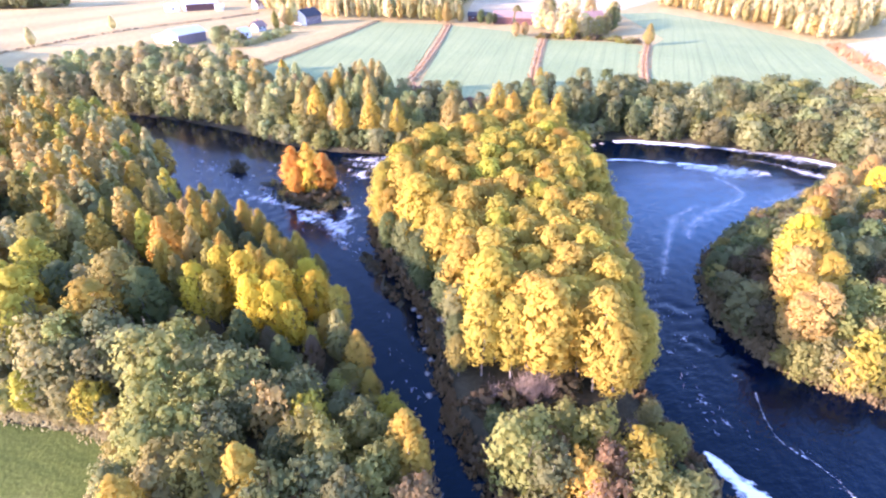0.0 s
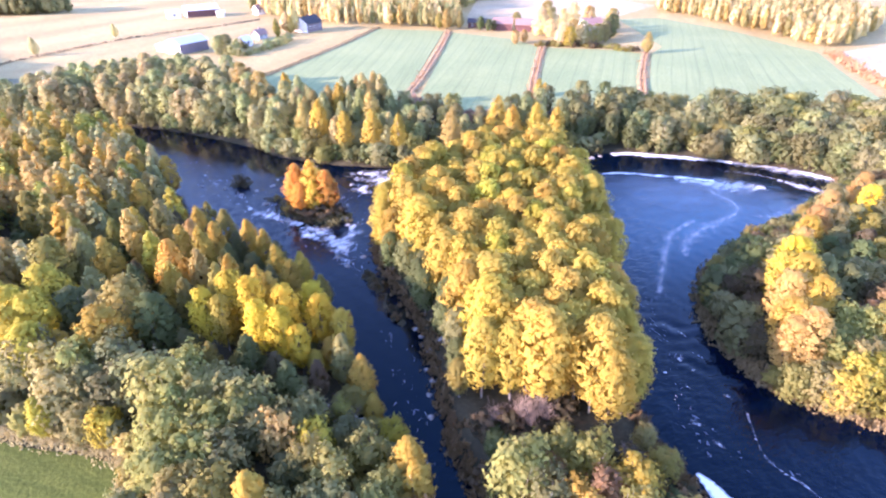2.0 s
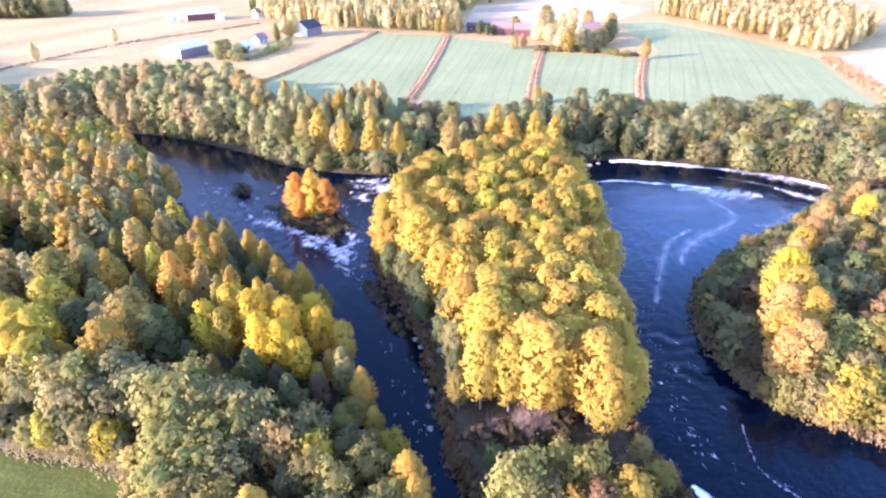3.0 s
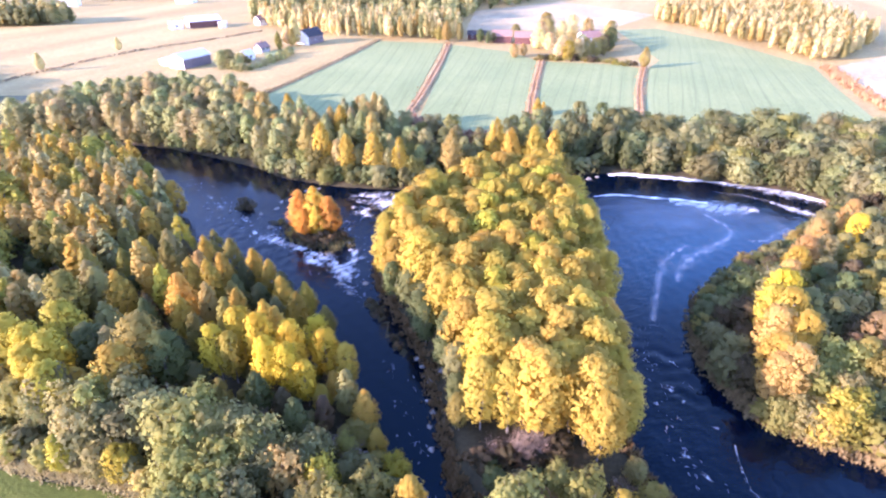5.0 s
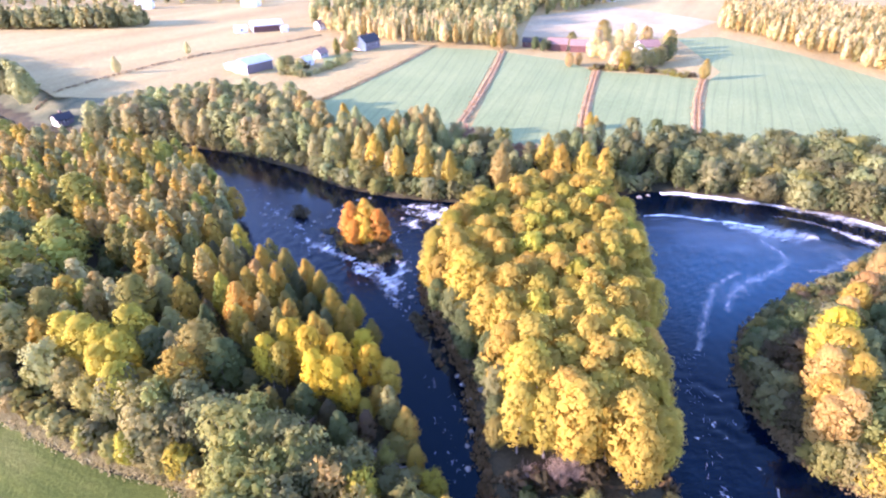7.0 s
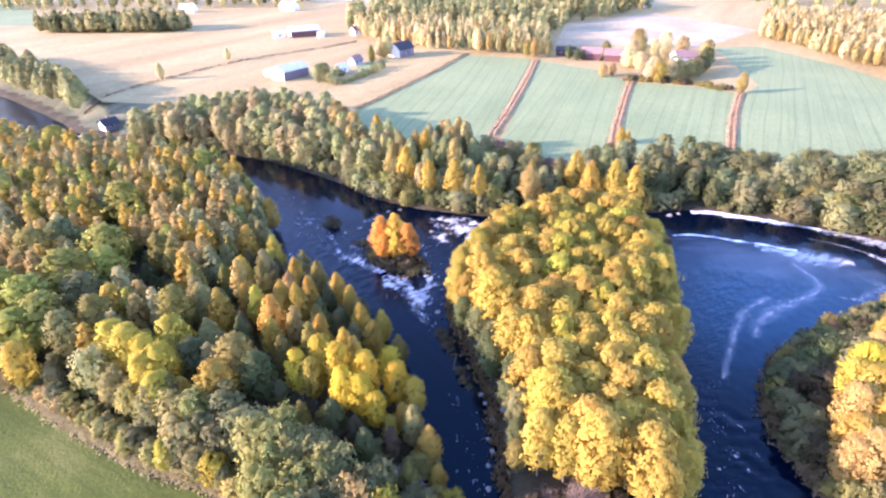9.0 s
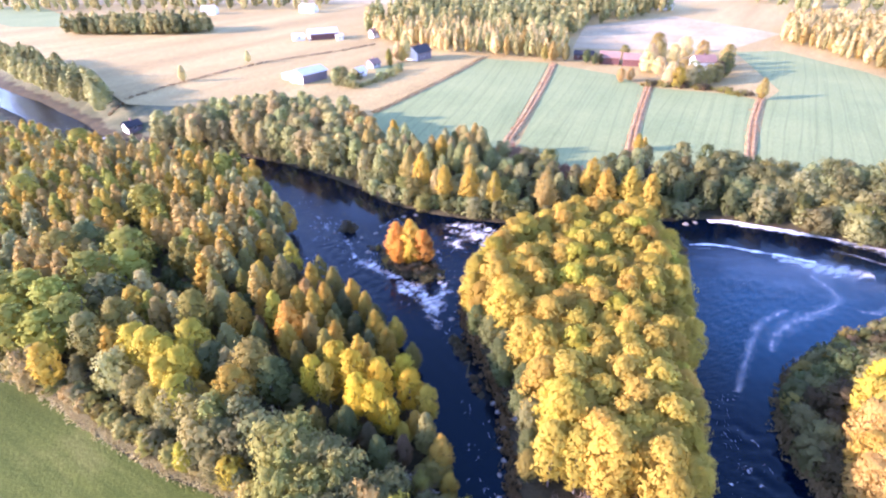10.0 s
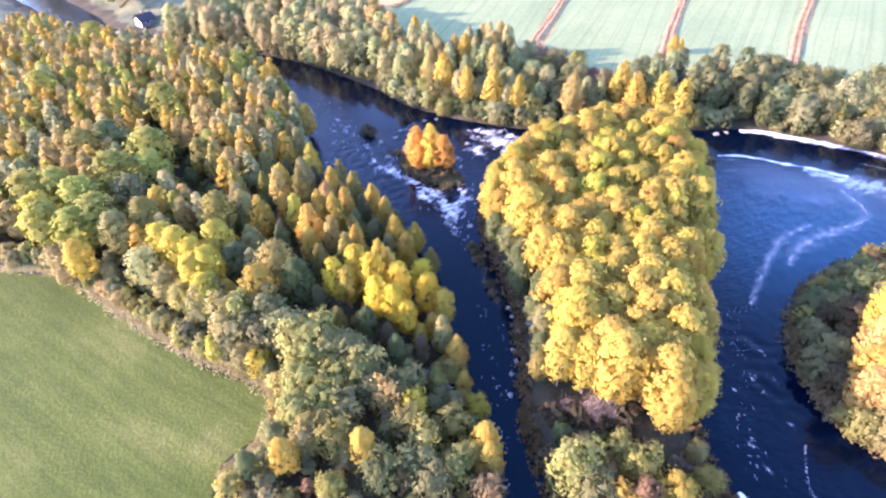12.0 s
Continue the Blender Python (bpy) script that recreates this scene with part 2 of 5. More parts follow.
def gap(pts, line):
    """Distance of each point from a line of segments."""
    best = np.full(len(pts), 1e9)
    for a, b in zip(line[:-1], line[1:]):
        ab = b - a
        u = np.clip(((pts - a) @ ab) / max(ab @ ab, 1e-9), 0, 1)
        best = np.minimum(best, np.hypot(*(pts - a - u[:, None] * ab).T))
    return best


def inside(pts, ring):
    hit = np.zeros(len(pts), bool)
    for a, b in zip(ring, np.roll(ring, -1, 0)):
        if a[1] != b[1]:
            cross = (a[1] > pts[:, 1]) != (b[1] > pts[:, 1])
            hit ^= cross & (pts[:, 0] < (b[0] - a[0]) * (pts[:, 1] - a[1]) / (b[1] - a[1]) + a[0])
    return hit


def step(u):
    u = np.clip(u, 0, 1)
    return u * u * (3 - 2 * u)


FIELD_Z, MEADOW_Z = 6.5, 3.0


def ground_height(pts):
    """Bed, banks, islands and the level fields, at each (x, y)."""
    pts = np.asarray(pts, float)
    dn, de, dw = gap(pts, NORTH), gap(pts, EAST), gap(pts, WEST)
    di = gap(pts, np.concatenate([ISLAND, ISLAND[:1]]))
    wet, isle = inside(pts, BASIN), inside(pts, ISLAND)
    dist = np.minimum(np.minimum(dn, de), dw)
    north = dn <= np.minimum(de, dw)
    lumps = 0.25 * np.sin(pts[:, 0] * 0.43 + 1.3 * np.sin(pts[:, 1] * 0.21)) * np.sin(pts[:, 1] * 0.37 + 0.7)
    rise = np.where(north, 1.1 * step(dist / 2.5) + (FIELD_Z - 1.1) * step((dist - 2.0) / 20), 0.9 * step(dist / 2.0) + (MEADOW_Z - 0.9) * step((dist - 1.5) / 12))
    lumps = lumps * step(dist / 3) * (1 - step((dist - 10) / 10))
    z = rise + lumps
    edge = np.where(isle, di, np.minimum(dist, di))
    bed = -0.25 - 1.6 * step(edge / 5)
    z = np.where(wet, bed, z)
    z = np.where(isle, 0.1 + 0.9 * step(di / 3) + 0.4 * step(di / 10) + 0.15 * np.sin(pts[:, 0] * 0.8) * np.sin(pts[:, 1] * 0.6), z)
    for x, y, a, b, turn, top in ISLETS:
        c, s = math.cos(radians(turn)), math.sin(radians(turn))
        u, v = pts[:, 0] - x, pts[:, 1] - y
        r = np.hypot((u * c + v * s) / a, (-u * s + v * c) / b)
        z = np.where(r < 1.25, np.maximum(z, top * (1 - r**2) + 0.1 * np.sin(pts[:, 0] * 2) * np.sin(pts[:, 1] * 2.3)), z)
    return z


# ---- mesh helpers ----
def mesh_from(name, verts, faces, mat):
    me = bpy.data.meshes.new(name)
    me.from_pydata([tuple(v) for v in verts], [], [tuple(f) for f in faces])
    if mat:
        me.materials.append(mat)
    return me


def fast_faces(name, corners, mat, facing=None):
    """A mesh of separate small faces from an array (n, corners, 3)."""
    n, k = corners.shape[:2]
    me = bpy.data.meshes.new(name)
    me.vertices.add(k * n)
    me.vertices.foreach_set("co", corners.reshape(-1).astype(np.float32))
    me.loops.add(k * n)
    me.loops.foreach_set("vertex_index", np.arange(k * n, dtype=np.int32))
    me.polygons.add(n)
    me.polygons.foreach_set("loop_start", np.arange(0, k * n, k, dtype=np.int32))
    me.materials.append(mat)
    me.update(calc_edges=True)
    if facing is not None:
        # leaves of one spray share the spray's roundness, as small leaves do together
        me.polygons.foreach_set("use_smooth", np.ones(n, bool))
        me.attributes.new("custom_normal", "FLOAT_VECTOR", "POINT").data.foreach_set("vector", np.repeat(facing, k, 0).reshape(-1).astype(np.float32))
        me.update()
    return me


def part(name, data, parent, label=""):
    ob = new(name, data)
    ob.parent = parent
    return tagged(ob, label) if label else ob


def to_mesh(bm, name, mat):
    me = bpy.data.meshes.new(name)
    bm.to_mesh(me)
    bm.free()
    me.materials.append(mat)
    return me


def smooth_faces(me):
    me.polygons.foreach_set("use_smooth", np.ones(len(me.polygons), bool))
    return me


# ---- ground: one sheet, fine by the river, wide towards the horizon ----
def spread(lo, hi, fine, out_lo, out_hi):
    line = list(np.arange(lo, hi + 0.01, fine))
    stepw, v = fine, hi
    while v < out_hi:
        stepw *= 1.25
        v += stepw
        line.append(v)
    stepw, v = fine, lo
    while v > out_lo:
        stepw *= 1.25
        v -= stepw
        line.insert(0, v)
    return np.array(line)


gx, gy = spread(-285, 112, 1.6, -4000, 4000), spread(18, 248, 1.6, -2500, 4800)
grid = np.stack(np.meshgrid(gx, gy), -1).reshape(-1, 2)
gz = ground_height(grid)
nx, ny = len(gx), len(gy)
idx = np.arange(nx * ny).reshape(ny, nx)
quads = np.stack([idx[:-1, :-1], idx[:-1, 1:], idx[1:, 1:], idx[1:, :-1]], -1).reshape(-1, 4)
ground = new("ground", smooth_faces(mesh_from("ground", np.column_stack([grid, gz]), quads.tolist(), GROUND)))
ground.data.materials.append(STUBBLE)
mids = grid[quads].mean(1)
tilled = (gz[quads].min(1) > FIELD_Z - 0.05) & (gap(mids, NORTH) > 26)
ground.data.materials.append(ROUGH)
rough = ~tilled & (gap(mids, NORTH) < 40) & (gap(mids, NORTH) > 3) & (mids[:, 0] < -135) & (gz[quads].min(1) > 1.2) & ~inside(mids, BASIN)
ground.data.polygons.foreach_set("material_index", tilled.astype(np.int32) + 2 * rough.astype(np.int32))
tagged(ground, "uneven brown-green earth of river banks and woodland floor", "ground", kind="structure")


def table(values):
    """Quick look-up of values known at the grid's points."""
    rows = values.reshape(ny, nx)

    def value(x, y):
        i, j = min(max(int(np.searchsorted(gx, x)) - 1, 0), nx - 2), min(max(int(np.searchsorted(gy, y)) - 1, 0), ny - 2)
        u, v = (x - gx[i]) / (gx[i + 1] - gx[i]), (y - gy[j]) / (gy[j + 1] - gy[j])
        return float((rows[j, i] * (1 - u) + rows[j, i + 1] * u) * (1 - v) + (rows[j + 1, i] * (1 - u) + rows[j + 1, i + 1] * u) * v)

    return value


height_at = table(gz)
from_north, from_east, from_west = table(gap(grid, NORTH)), table(gap(grid, EAST)), table(gap(grid, WEST))
from_island = table(gap(grid, np.concatenate([ISLAND, ISLAND[:1]])))


# ---- water: a level sheet with low waves, cut off under the banks ----
def sheet(name, x0, x1, y0, y1, size, keep, waves, mat):
    xs, ys = np.arange(x0, x1 + size, size), np.arange(y0, y1 + size, size)
    p = np.stack(np.meshgrid(xs, ys), -1).reshape(-1, 2)
    z = waves(p)
    w = len(xs)
    i = np.arange(len(p)).reshape(len(ys), w)
    q = np.stack([i[:-1, :-1], i[:-1, 1:], i[1:, 1:], i[1:, :-1]], -1).reshape(-1, 4)
    q = q[keep(p)[q].any(1)]
    used = np.unique(q)
    back = np.full(len(p), -1)
    back[used] = np.arange(len(used))
    me = smooth_faces(mesh_from(name, np.column_stack([p, z])[used], back[q].tolist(), mat))
    n, e, w, i = (gap(p[used], line) for line in (NORTH, EAST, WEST, np.concatenate([ISLAND, ISLAND[:1]])))
    lee = np.minimum(0.1 + 0.9 * step((n - 8) / 10), 0.25 + 0.75 * step((e - 3) / 8))
    lee = np.minimum(lee, np.where(p[used][:, 1] < 92, 0.35 + 0.65 * step((w + i - 14) / 8), 1.0))
    lee = lee + (1 - lee) * step((-100 - p[used][:, 0]) / 40)
    me.attributes.new("breeze", "FLOAT", "POINT").data.foreach_set("value", lee.astype(np.float32))
    return me


def rapids_weight(p):
    """How broken the water is: strong beside the islet, weak elsewhere."""
    out = np.zeros(len(p))
    for x, y, r in ((-18, 118, 9), (-36, 103, 8), (-26, 97, 7), (-47, 113, 8)):
        out += np.exp(-((p[:, 0] - x) ** 2 + (p[:, 1] - y) ** 2) / (r * r))
    return np.clip(out, 0, 1)


def waves(p):
    x, y = p[:, 0], p[:, 1]
    s = 0.03 * np.sin(1.9 * x + 0.9 * y + 1.2 * np.sin(0.31 * y)) * np.sin(0.7 * y - 0.4 * x)
    chop = np.sin(2.1 * x + 1.1 * np.sin(1.3 * y)) * np.sin(1.7 * y + 0.9 * np.sin(1.1 * x)) + 0.6 * np.sin(3.3 * x - 2.2 * y)
    riffle = np.exp(-((x - 34) ** 2 / 90 + (y - 62) ** 2 / 160)) * 0.17 * np.sin(1.1 * x + 2.3 * y + 2.2 * np.sin(0.43 * x + 0.2 * y) + 1.6 * np.sin(0.61 * y - 0.9 * x)) * (0.6 + 0.4 * np.sin(0.5 * x + 0.8 * y))
    return s + 0.16 * rapids_weight(p) * chop + riffle


def near_water(p):
    return inside(p, BASIN) | (gap(p, np.concatenate([BASIN, BASIN[:1]])) < 2.5)


water = new("river", sheet("river", -125, 115, 20, 180, 0.8, near_water, waves, WATER))
tagged(water, "dark blue river water with ripples and small rapids", "river", kind="structure")
outer = new("river_reach", sheet("river_reach", -900, 160, -290, 420, 6.0, lambda p: near_water(p) & ~((p[:, 0] > -119) & (p[:, 0] < 109) & (p[:, 1] > 26) & (p[:, 1] < 174)),
                                 lambda p: np.full(len(p), -0.06), WATER))
tagged(outer, "calm upstream reach of the dark river", "river", kind="structure")


# ---- fields, laid 8 cm over the level land ----
def field(name, pts, z, mat, label, rounded=False):
    ring = smooth(pts, True, 4) if rounded else np.array(pts, float)
    bm = bmesh.new()
    f = bm.faces.new([bm.verts.new((x, y, z)) for x, y in ring])
    if f.normal.z < 0:
        f.normal_flip()
    bmesh.ops.triangulate(bm, faces=bm.faces[:])
    return tagged(new(name, to_mesh(bm, name, mat)), label, "field", kind="structure")


ZF = FIELD_Z + 0.08
field("stubble_field", [(-175, 203), (-60, 203), (-40, 300), (-36, 322), (-100, 345), (-150, 380), (-170, 560), (-520, 520), (-420, 330), (-250, 262)], ZF, STUBBLE, "harvested pinkish tan stubble field", )
field("stubble_plain", [(-1500, 430), (-520, 540), (-170, 570), (0, 470), (120, 600), (400, 700), (900, 500), (2500, 1500), (0, 4500), (-2500, 2500)], ZF, PALE, "wide pale harvested plain in the distance")
field("crop_field", [(-66, 203), (-58.8, 229), (-35, 314.5), (1, 308), (0, 302), (-13, 172), (-30, 163), (-55, 172)], ZF + 0.04, CROPS[0], "mint green strip of young winter crop")
field("crop_field", [(5, 303), (33, 284), (43.5, 262), (26.5, 178), (20, 158), (6, 156.5), (-8, 172)], ZF + 0.04, CROPS[1], "mint green strip of young winter crop")
field("crop_field", [(47.5, 260), (77, 254), (86, 246), (61.5, 172), (60, 163), (32, 164), (30, 176)], ZF + 0.04, CROPS[2], "mint green strip of young winter crop")
field("crop_field", [(90, 246), (100, 262), (104, 350), (130, 356), (152, 305), (163, 248), (151, 214), (138, 172), (128, 154), (105, 157), (64, 165), (66, 176)], ZF + 0.04, CROPS[3], "wide mint green field of young crop")
field("pale_field", [(168, 245), (260, 300), (320, 200), (170, 120), (146, 172), (156, 212)], ZF, PALE, "sunlit pale stubble field past the crop")
field("pale_field", [(14, 352), (100, 352), (150, 418), (99, 500), (24, 440)], ZF, PALE, "pale stubble field behind the farm")
field("crop_field", [(-560, 470), (-420, 392), (-372, 398), (-405, 440), (-540, 540)], ZF + 0.04, CROPS[3], "distant green field of young crop")
field("lawn", [(-89, 283), (-83, 293), (-77, 299), (-74.5, 285), (-77, 272), (-83, 266), (-86, 275)], ZF + 0.04, CROPS[3], "small green lawn between the farm cottages")
field("meadow", [(-160, 52), (-95, 53.5), (-84, 54.5), (-68, 48.5), (-50.5, 42.5), (-36, 39.5), (-33.5, 34), (-36.5, 28), (-35, 20), (-40, 0), (-60, -60), (-260, -60), (-260, 40)], MEADOW_Z + 0.08,
      MEADOW, "mown green meadow with faint mowing lines", True)

# ---- trees: tapered trunk with limbs, and a crown of many small leaf clumps ----
def unit(v):
    return v / np.maximum(np.linalg.norm(v, axis=-1, keepdims=True), 1e-9)


def leaf_quads(rng, centre, normal, size):
    """Small three-cornered leaf clumps round the given centres."""
    n = len(centre)
    up = unit(np.cross(normal, rng.normal(0, 1, (n, 3))))
    side = np.cross(normal, up)
    a, b = size * rng.uniform(0.7, 1.25, n), size * rng.uniform(0.45, 0.8, n)
    b = b * 1.5
    return np.stack([centre - up * a[:, None], centre - side * b[:, None] + up * (a * rng.uniform(0.3, 1.0, n))[:, None], centre + side * b[:, None] + up * (a * rng.uniform(0.3, 1.0, n))[:, None]], 1)


def crown_points(rng, base, top, radius, shape, sprays, count, stems):
    """Places and facings of leaf clumps on feathery sprays that reach up and out to the crown's outline; several stems give a many-topped crown."""
    height = top - base
    heads = [(0.0, 0.0, 1.0, 1.0)] if stems < 3 else [(0.4 * radius * math.cos(a), 0.4 * radius * math.sin(a), rng.uniform(0.72, 1.0), 0.7) for a in rng.uniform(0, 1.2) + np.arange(4) * 1.57]
    levels = np.linspace(0.02, 0.985, 60)
    width = np.array([shape(u) for u in levels])
    chance = width + 0.25
    u = np.sort(rng.choice(levels, sprays, p=chance / chance.sum()) + rng.normal(0, 0.012, sprays)).clip(0.01, 0.99)
    ang = 2.4 * np.arange(sprays) + rng.normal(0, 0.35, sprays)
    rugged = 0.5 if shape is flame else 1.0
    lump = 1 + 0.11 * rugged * np.sin(3 * ang + 9 * u + rng.uniform(0, 6)) + 0.09 * rugged * np.sin(5 * ang - 14 * u + rng.uniform(0, 6))
    wide = np.interp(u, levels, width) * lump * rng.uniform(0.86, 1.04, sprays)
    head = np.array(heads)[np.arange(sprays) % len(heads)]
    # sprays that close the crown over its top
    cap = rng.random(sprays) < 0.45 * width[-1] ** 1.5
    across = np.sqrt(rng.random(sprays))
    wide = np.where(cap, width[-1] * across, wide)
    u = np.where(cap, 0.975 + 0.13 * width[-1] * (1 - across**2), u)
    tip = np.stack([head[:, 0] + wide * radius * head[:, 3] * np.cos(ang), head[:, 1] + wide * radius * head[:, 3] * np.sin(ang), base + u * height * head[:, 2]], 1)
    rise = 0.35 + 0.9 * u
    way = unit(np.stack([np.cos(ang) * wide, np.sin(ang) * wide, rise], 1))
    reach = radius * rng.uniform(0.3, 0.5, sprays)
    of = rng.integers(sprays, size=count)
    along = rng.beta(1.6, 1.1, count)
    spread = radius * 0.088 * (1.25 - 0.6 * along)
    pts = tip[of] - way[of] * (reach[of] * (1 - along))[:, None] + rng.normal(0, 1, (count, 3)) * spread[:, None]
    # a looser filling inside, so that the far side does not show through
    inner = rng.random(count) < 0.22
    pts[inner, :2] = (pts[inner, :2] - head[of[inner], :2]) * rng.uniform(0.5, 0.85, (inner.sum(), 1)) + head[of[inner], :2]
    tuft = unit(pts - (tip[of] - way[of] * (reach[of] * 0.75)[:, None]))
    whole = unit((pts - head[of, :3] * (0.6, 0.6, 0) - (0, 0, base + 0.35 * height)) / (radius, radius, 0.5 * height))
    # leaves hang: they face outwards more than upwards
    whole = unit(whole * (1, 1, 0.5))
    flat = unit(0.35 * tuft + 0.65 * whole + rng.normal(0, 0.3, (count, 3)))
    return pts, flat, unit(0.28 * tuft + 0.66 * whole + 0.1 * flat + (0, 0, 0.06))


def tube(verts, faces, line, radii, sides=6):
    first = len(verts)
    for (x, y, z), r in zip(line, radii):
        for k in range(sides):
            a = 2 * math.pi * k / sides
            verts.append((x + r * math.cos(a), y + r * math.sin(a), z))
    for j in range(len(line) - 1):
        for k in range(sides):
            i0, i1 = first + j * sides + k, first + j * sides + (k + 1) % sides
            faces.append((i0, i1, i1 + sides, i0 + sides))


def trunk_mesh(rng, name, top, radius, base, reach, stems=1):
    verts, faces = [], []
    sides = 6 if stems == 1 else 4
    for s in range(stems):
        ox, oy = (0, 0) if stems == 1 else rng.normal(0, 0.35, 2)
        lean = rng.normal(0, 0.04 + 0.12 * (stems > 1), 2)
        line = [(ox + lean[0] * z + 0.08 * math.sin(z), oy + lean[1] * z, z) for z in np.linspace(-0.5, top * 0.92, 7)]
        tube(verts, faces, line, np.linspace(radius, radius * 0.15, 7), sides)
        for k in range(5 if stems == 1 else 2):
            z0 = base + (top - base) * (0.05 + 0.14 * k)
            a = 2.4 * k + s
            x0, y0 = ox + lean[0] * z0, oy + lean[1] * z0
            out = reach * (0.85 - 0.12 * k)
            limb = [(x0 + math.cos(a) * out * u, y0 + math.sin(a) * out * u, z0 + out * 0.9 * u) for u in (0, 0.5, 1)]
            tube(verts, faces, limb, (radius * 0.4, radius * 0.25, radius * 0.08), 3)
    return smooth_faces(mesh_from(name, verts, faces, BARK))


def dome(u):
    return math.sin(math.pi * (0.16 + 0.72 * u)) ** 0.7


def flame(u):
    return (0.4 + 0.6 * (u / 0.3) ** 0.7) if u < 0.3 else ((1 - u) / 0.7) ** 0.62 + 0.03


def mound(u):
    return math.sin(math.pi * (0.3 + 0.58 * u)) ** 0.6


# kind: outline, top, crown base, crown radius, sprays, leaf clumps, clump size, trunk radius, stems
KINDS = {
    "aspen": (dome, 13.0, 3.0, 2.7, 340, 2700, 0.245, 0.17, 1),
    "alder": (dome, 10.0, 0.9, 2.6, 240, 1300, 0.3, 0.15, 2),
    "far": (flame, 11.0, 1.5, 2.45, 100, 540, 0.45, 0.13, 1),
    "birch": (flame, 11.0, 1.4, 2.5, 240, 2100, 0.25, 0.13, 1),
    "willow": (mound, 6.5, 0.3, 3.2, 360, 2050, 0.245, 0.09, 4),
    "bush": (mound, 4.0, 0.1, 1.9, 60, 420, 0.31, 0.06, 2),
    "shrub": (mound, 2.2, 0.1, 1.5, 30, 330, 0.21, 0.03, 3),
}
VARIANTS, FAR_CROWNS = {}, []
for kind, (outline, top, base, radius, sprays, count, size, thick, stems) in KINDS.items():
    for v in range(5):
        rng = np.random.default_rng(100 * len(VARIANTS) + 17 + len(FAR_CROWNS))
        pts, face, soft_face = crown_points(rng, base, top, radius * rng.uniform(0.92, 1.08), outline, sprays, count, stems)
        corners = leaf_quads(rng, pts, face, size)
        if kind == "far":
            FAR_CROWNS.append((corners, soft_face))
            continue
        crown = fast_faces(kind + "_crown", corners, LEAF, soft_face)
        VARIANTS[kind, v] = (trunk_mesh(rng, kind + "_trunk", top, thick, base, radius * 0.8, stems), crown)

NAMES = {"bush": "willow_bush", "alder": "alder_tree", "aspen": "aspen_tree", "birch": "birch_tree", "willow": "willow_tree", "shrub": "shrub"}
CATEGORY = {"bush": "bush", "alder": "tree", "aspen": "tree", "birch": "tree", "willow": "tree", "shrub": "bush"}
YELLOW, GOLD, OLIVE, GREEN, GREY = (0.51, 0.372, 0.07), (0.53, 0.36, 0.07), (0.31, 0.262, 0.07), (0.145, 0.165, 0.062), (0.23, 0.22, 0.088)
# pale yellow, grey-green and hazel: distance haze put into the leaf colour
VIVID, HAZE_YELLOW = (0.65, 0.475, 0.055), (0.70, 0.57, 0.27)
HAZE_GREEN, HAZE_TAN = (0.35, 0.35, 0.145), (0.455, 0.395, 0.165)
STRAW, FRESH = (0.475, 0.345, 0.115), (0.32, 0.292, 0.088)
LEAFY = (0.37, 0.36, 0.075)
AMBER, PEACH = (0.84, 0.54, 0.085), (0.55, 0.35, 0.115)
ORANGE, RUST, LIME, BROWN, TAN = (0.80, 0.40, 0.075), (0.31, 0.20, 0.09), (0.50, 0.41, 0.065), (0.15, 0.115, 0.06), (0.335, 0.29, 0.11)
WORDS = {PEACH: "pale apricot", LEAFY: "fresh yellow-green", AMBER: "amber", HAZE_GREEN: "haze-pale grey-green", HAZE_TAN: "haze-pale hazel", HAZE_YELLOW: "haze-pale yellow", VIVID: "vivid yellow", FRESH: "pale green", STRAW: "straw yellow", YELLOW: "bright yellow", GOLD: "golden", OLIVE: "olive yellow", GREEN: "dark green", GREY: "grey-green", ORANGE: "fiery orange", RUST: "rusty brown", LIME: "yellow-green",
         BROWN: "dull brown", TAN: "pale tan"}
STANDS = {"island": "on the river island", "wood": "in the dense wood", "bank": "on the bank below fields", "spit": "on the wooded bend", "farm": "among the fields", "islet": "on the rocky islet"}
placed, bulk = [], {}
pick = random.Random(7)


def tree(kind, x, y, top, colour, where, wide=1.0):
    """One tree of that kind: its height in metres, its autumn colour and what it stands on."""
    if where == "wood" and kind == "birch" and (x < -62 or y > 93):
        bulk.setdefault(colour, []).append((x, y, top / 11.0, wide))
        placed.append((x, y, 2.2))
        return
    trunk, crown = VARIANTS[kind, pick.randrange(5)]
    own = new(NAMES[kind])
    s = top / KINDS[kind][1]
    w = s * wide * pick.uniform(0.92, 1.1)
    own.matrix_world = Matrix.LocRotScale((x, y, height_at(x, y)), Euler((0, 0, pick.uniform(0, 6.28))), (w, w, s))
    part("trunk", trunk, own)
    leaves = part("crown", crown, own)
    k = pick.uniform(0.82, 1.15)
    leaves.color = (min(1, colour[0] * k * pick.uniform(0.93, 1.05)), min(1, colour[1] * k * pick.uniform(0.92, 1.08)), colour[2] * k, 1)
    tagged(own, f"{WORDS[colour]} {'bush' if kind in ('shrub', 'bush') else kind + ' in autumn leaf'} {STANDS[where]}", CATEGORY[kind], f"{kind}s {STANDS[where]}")
    placed.append((x, y, 1.0 if kind == "shrub" else 1.6 if kind == "bush" else 2.2 if kind == "birch" else 2.7))


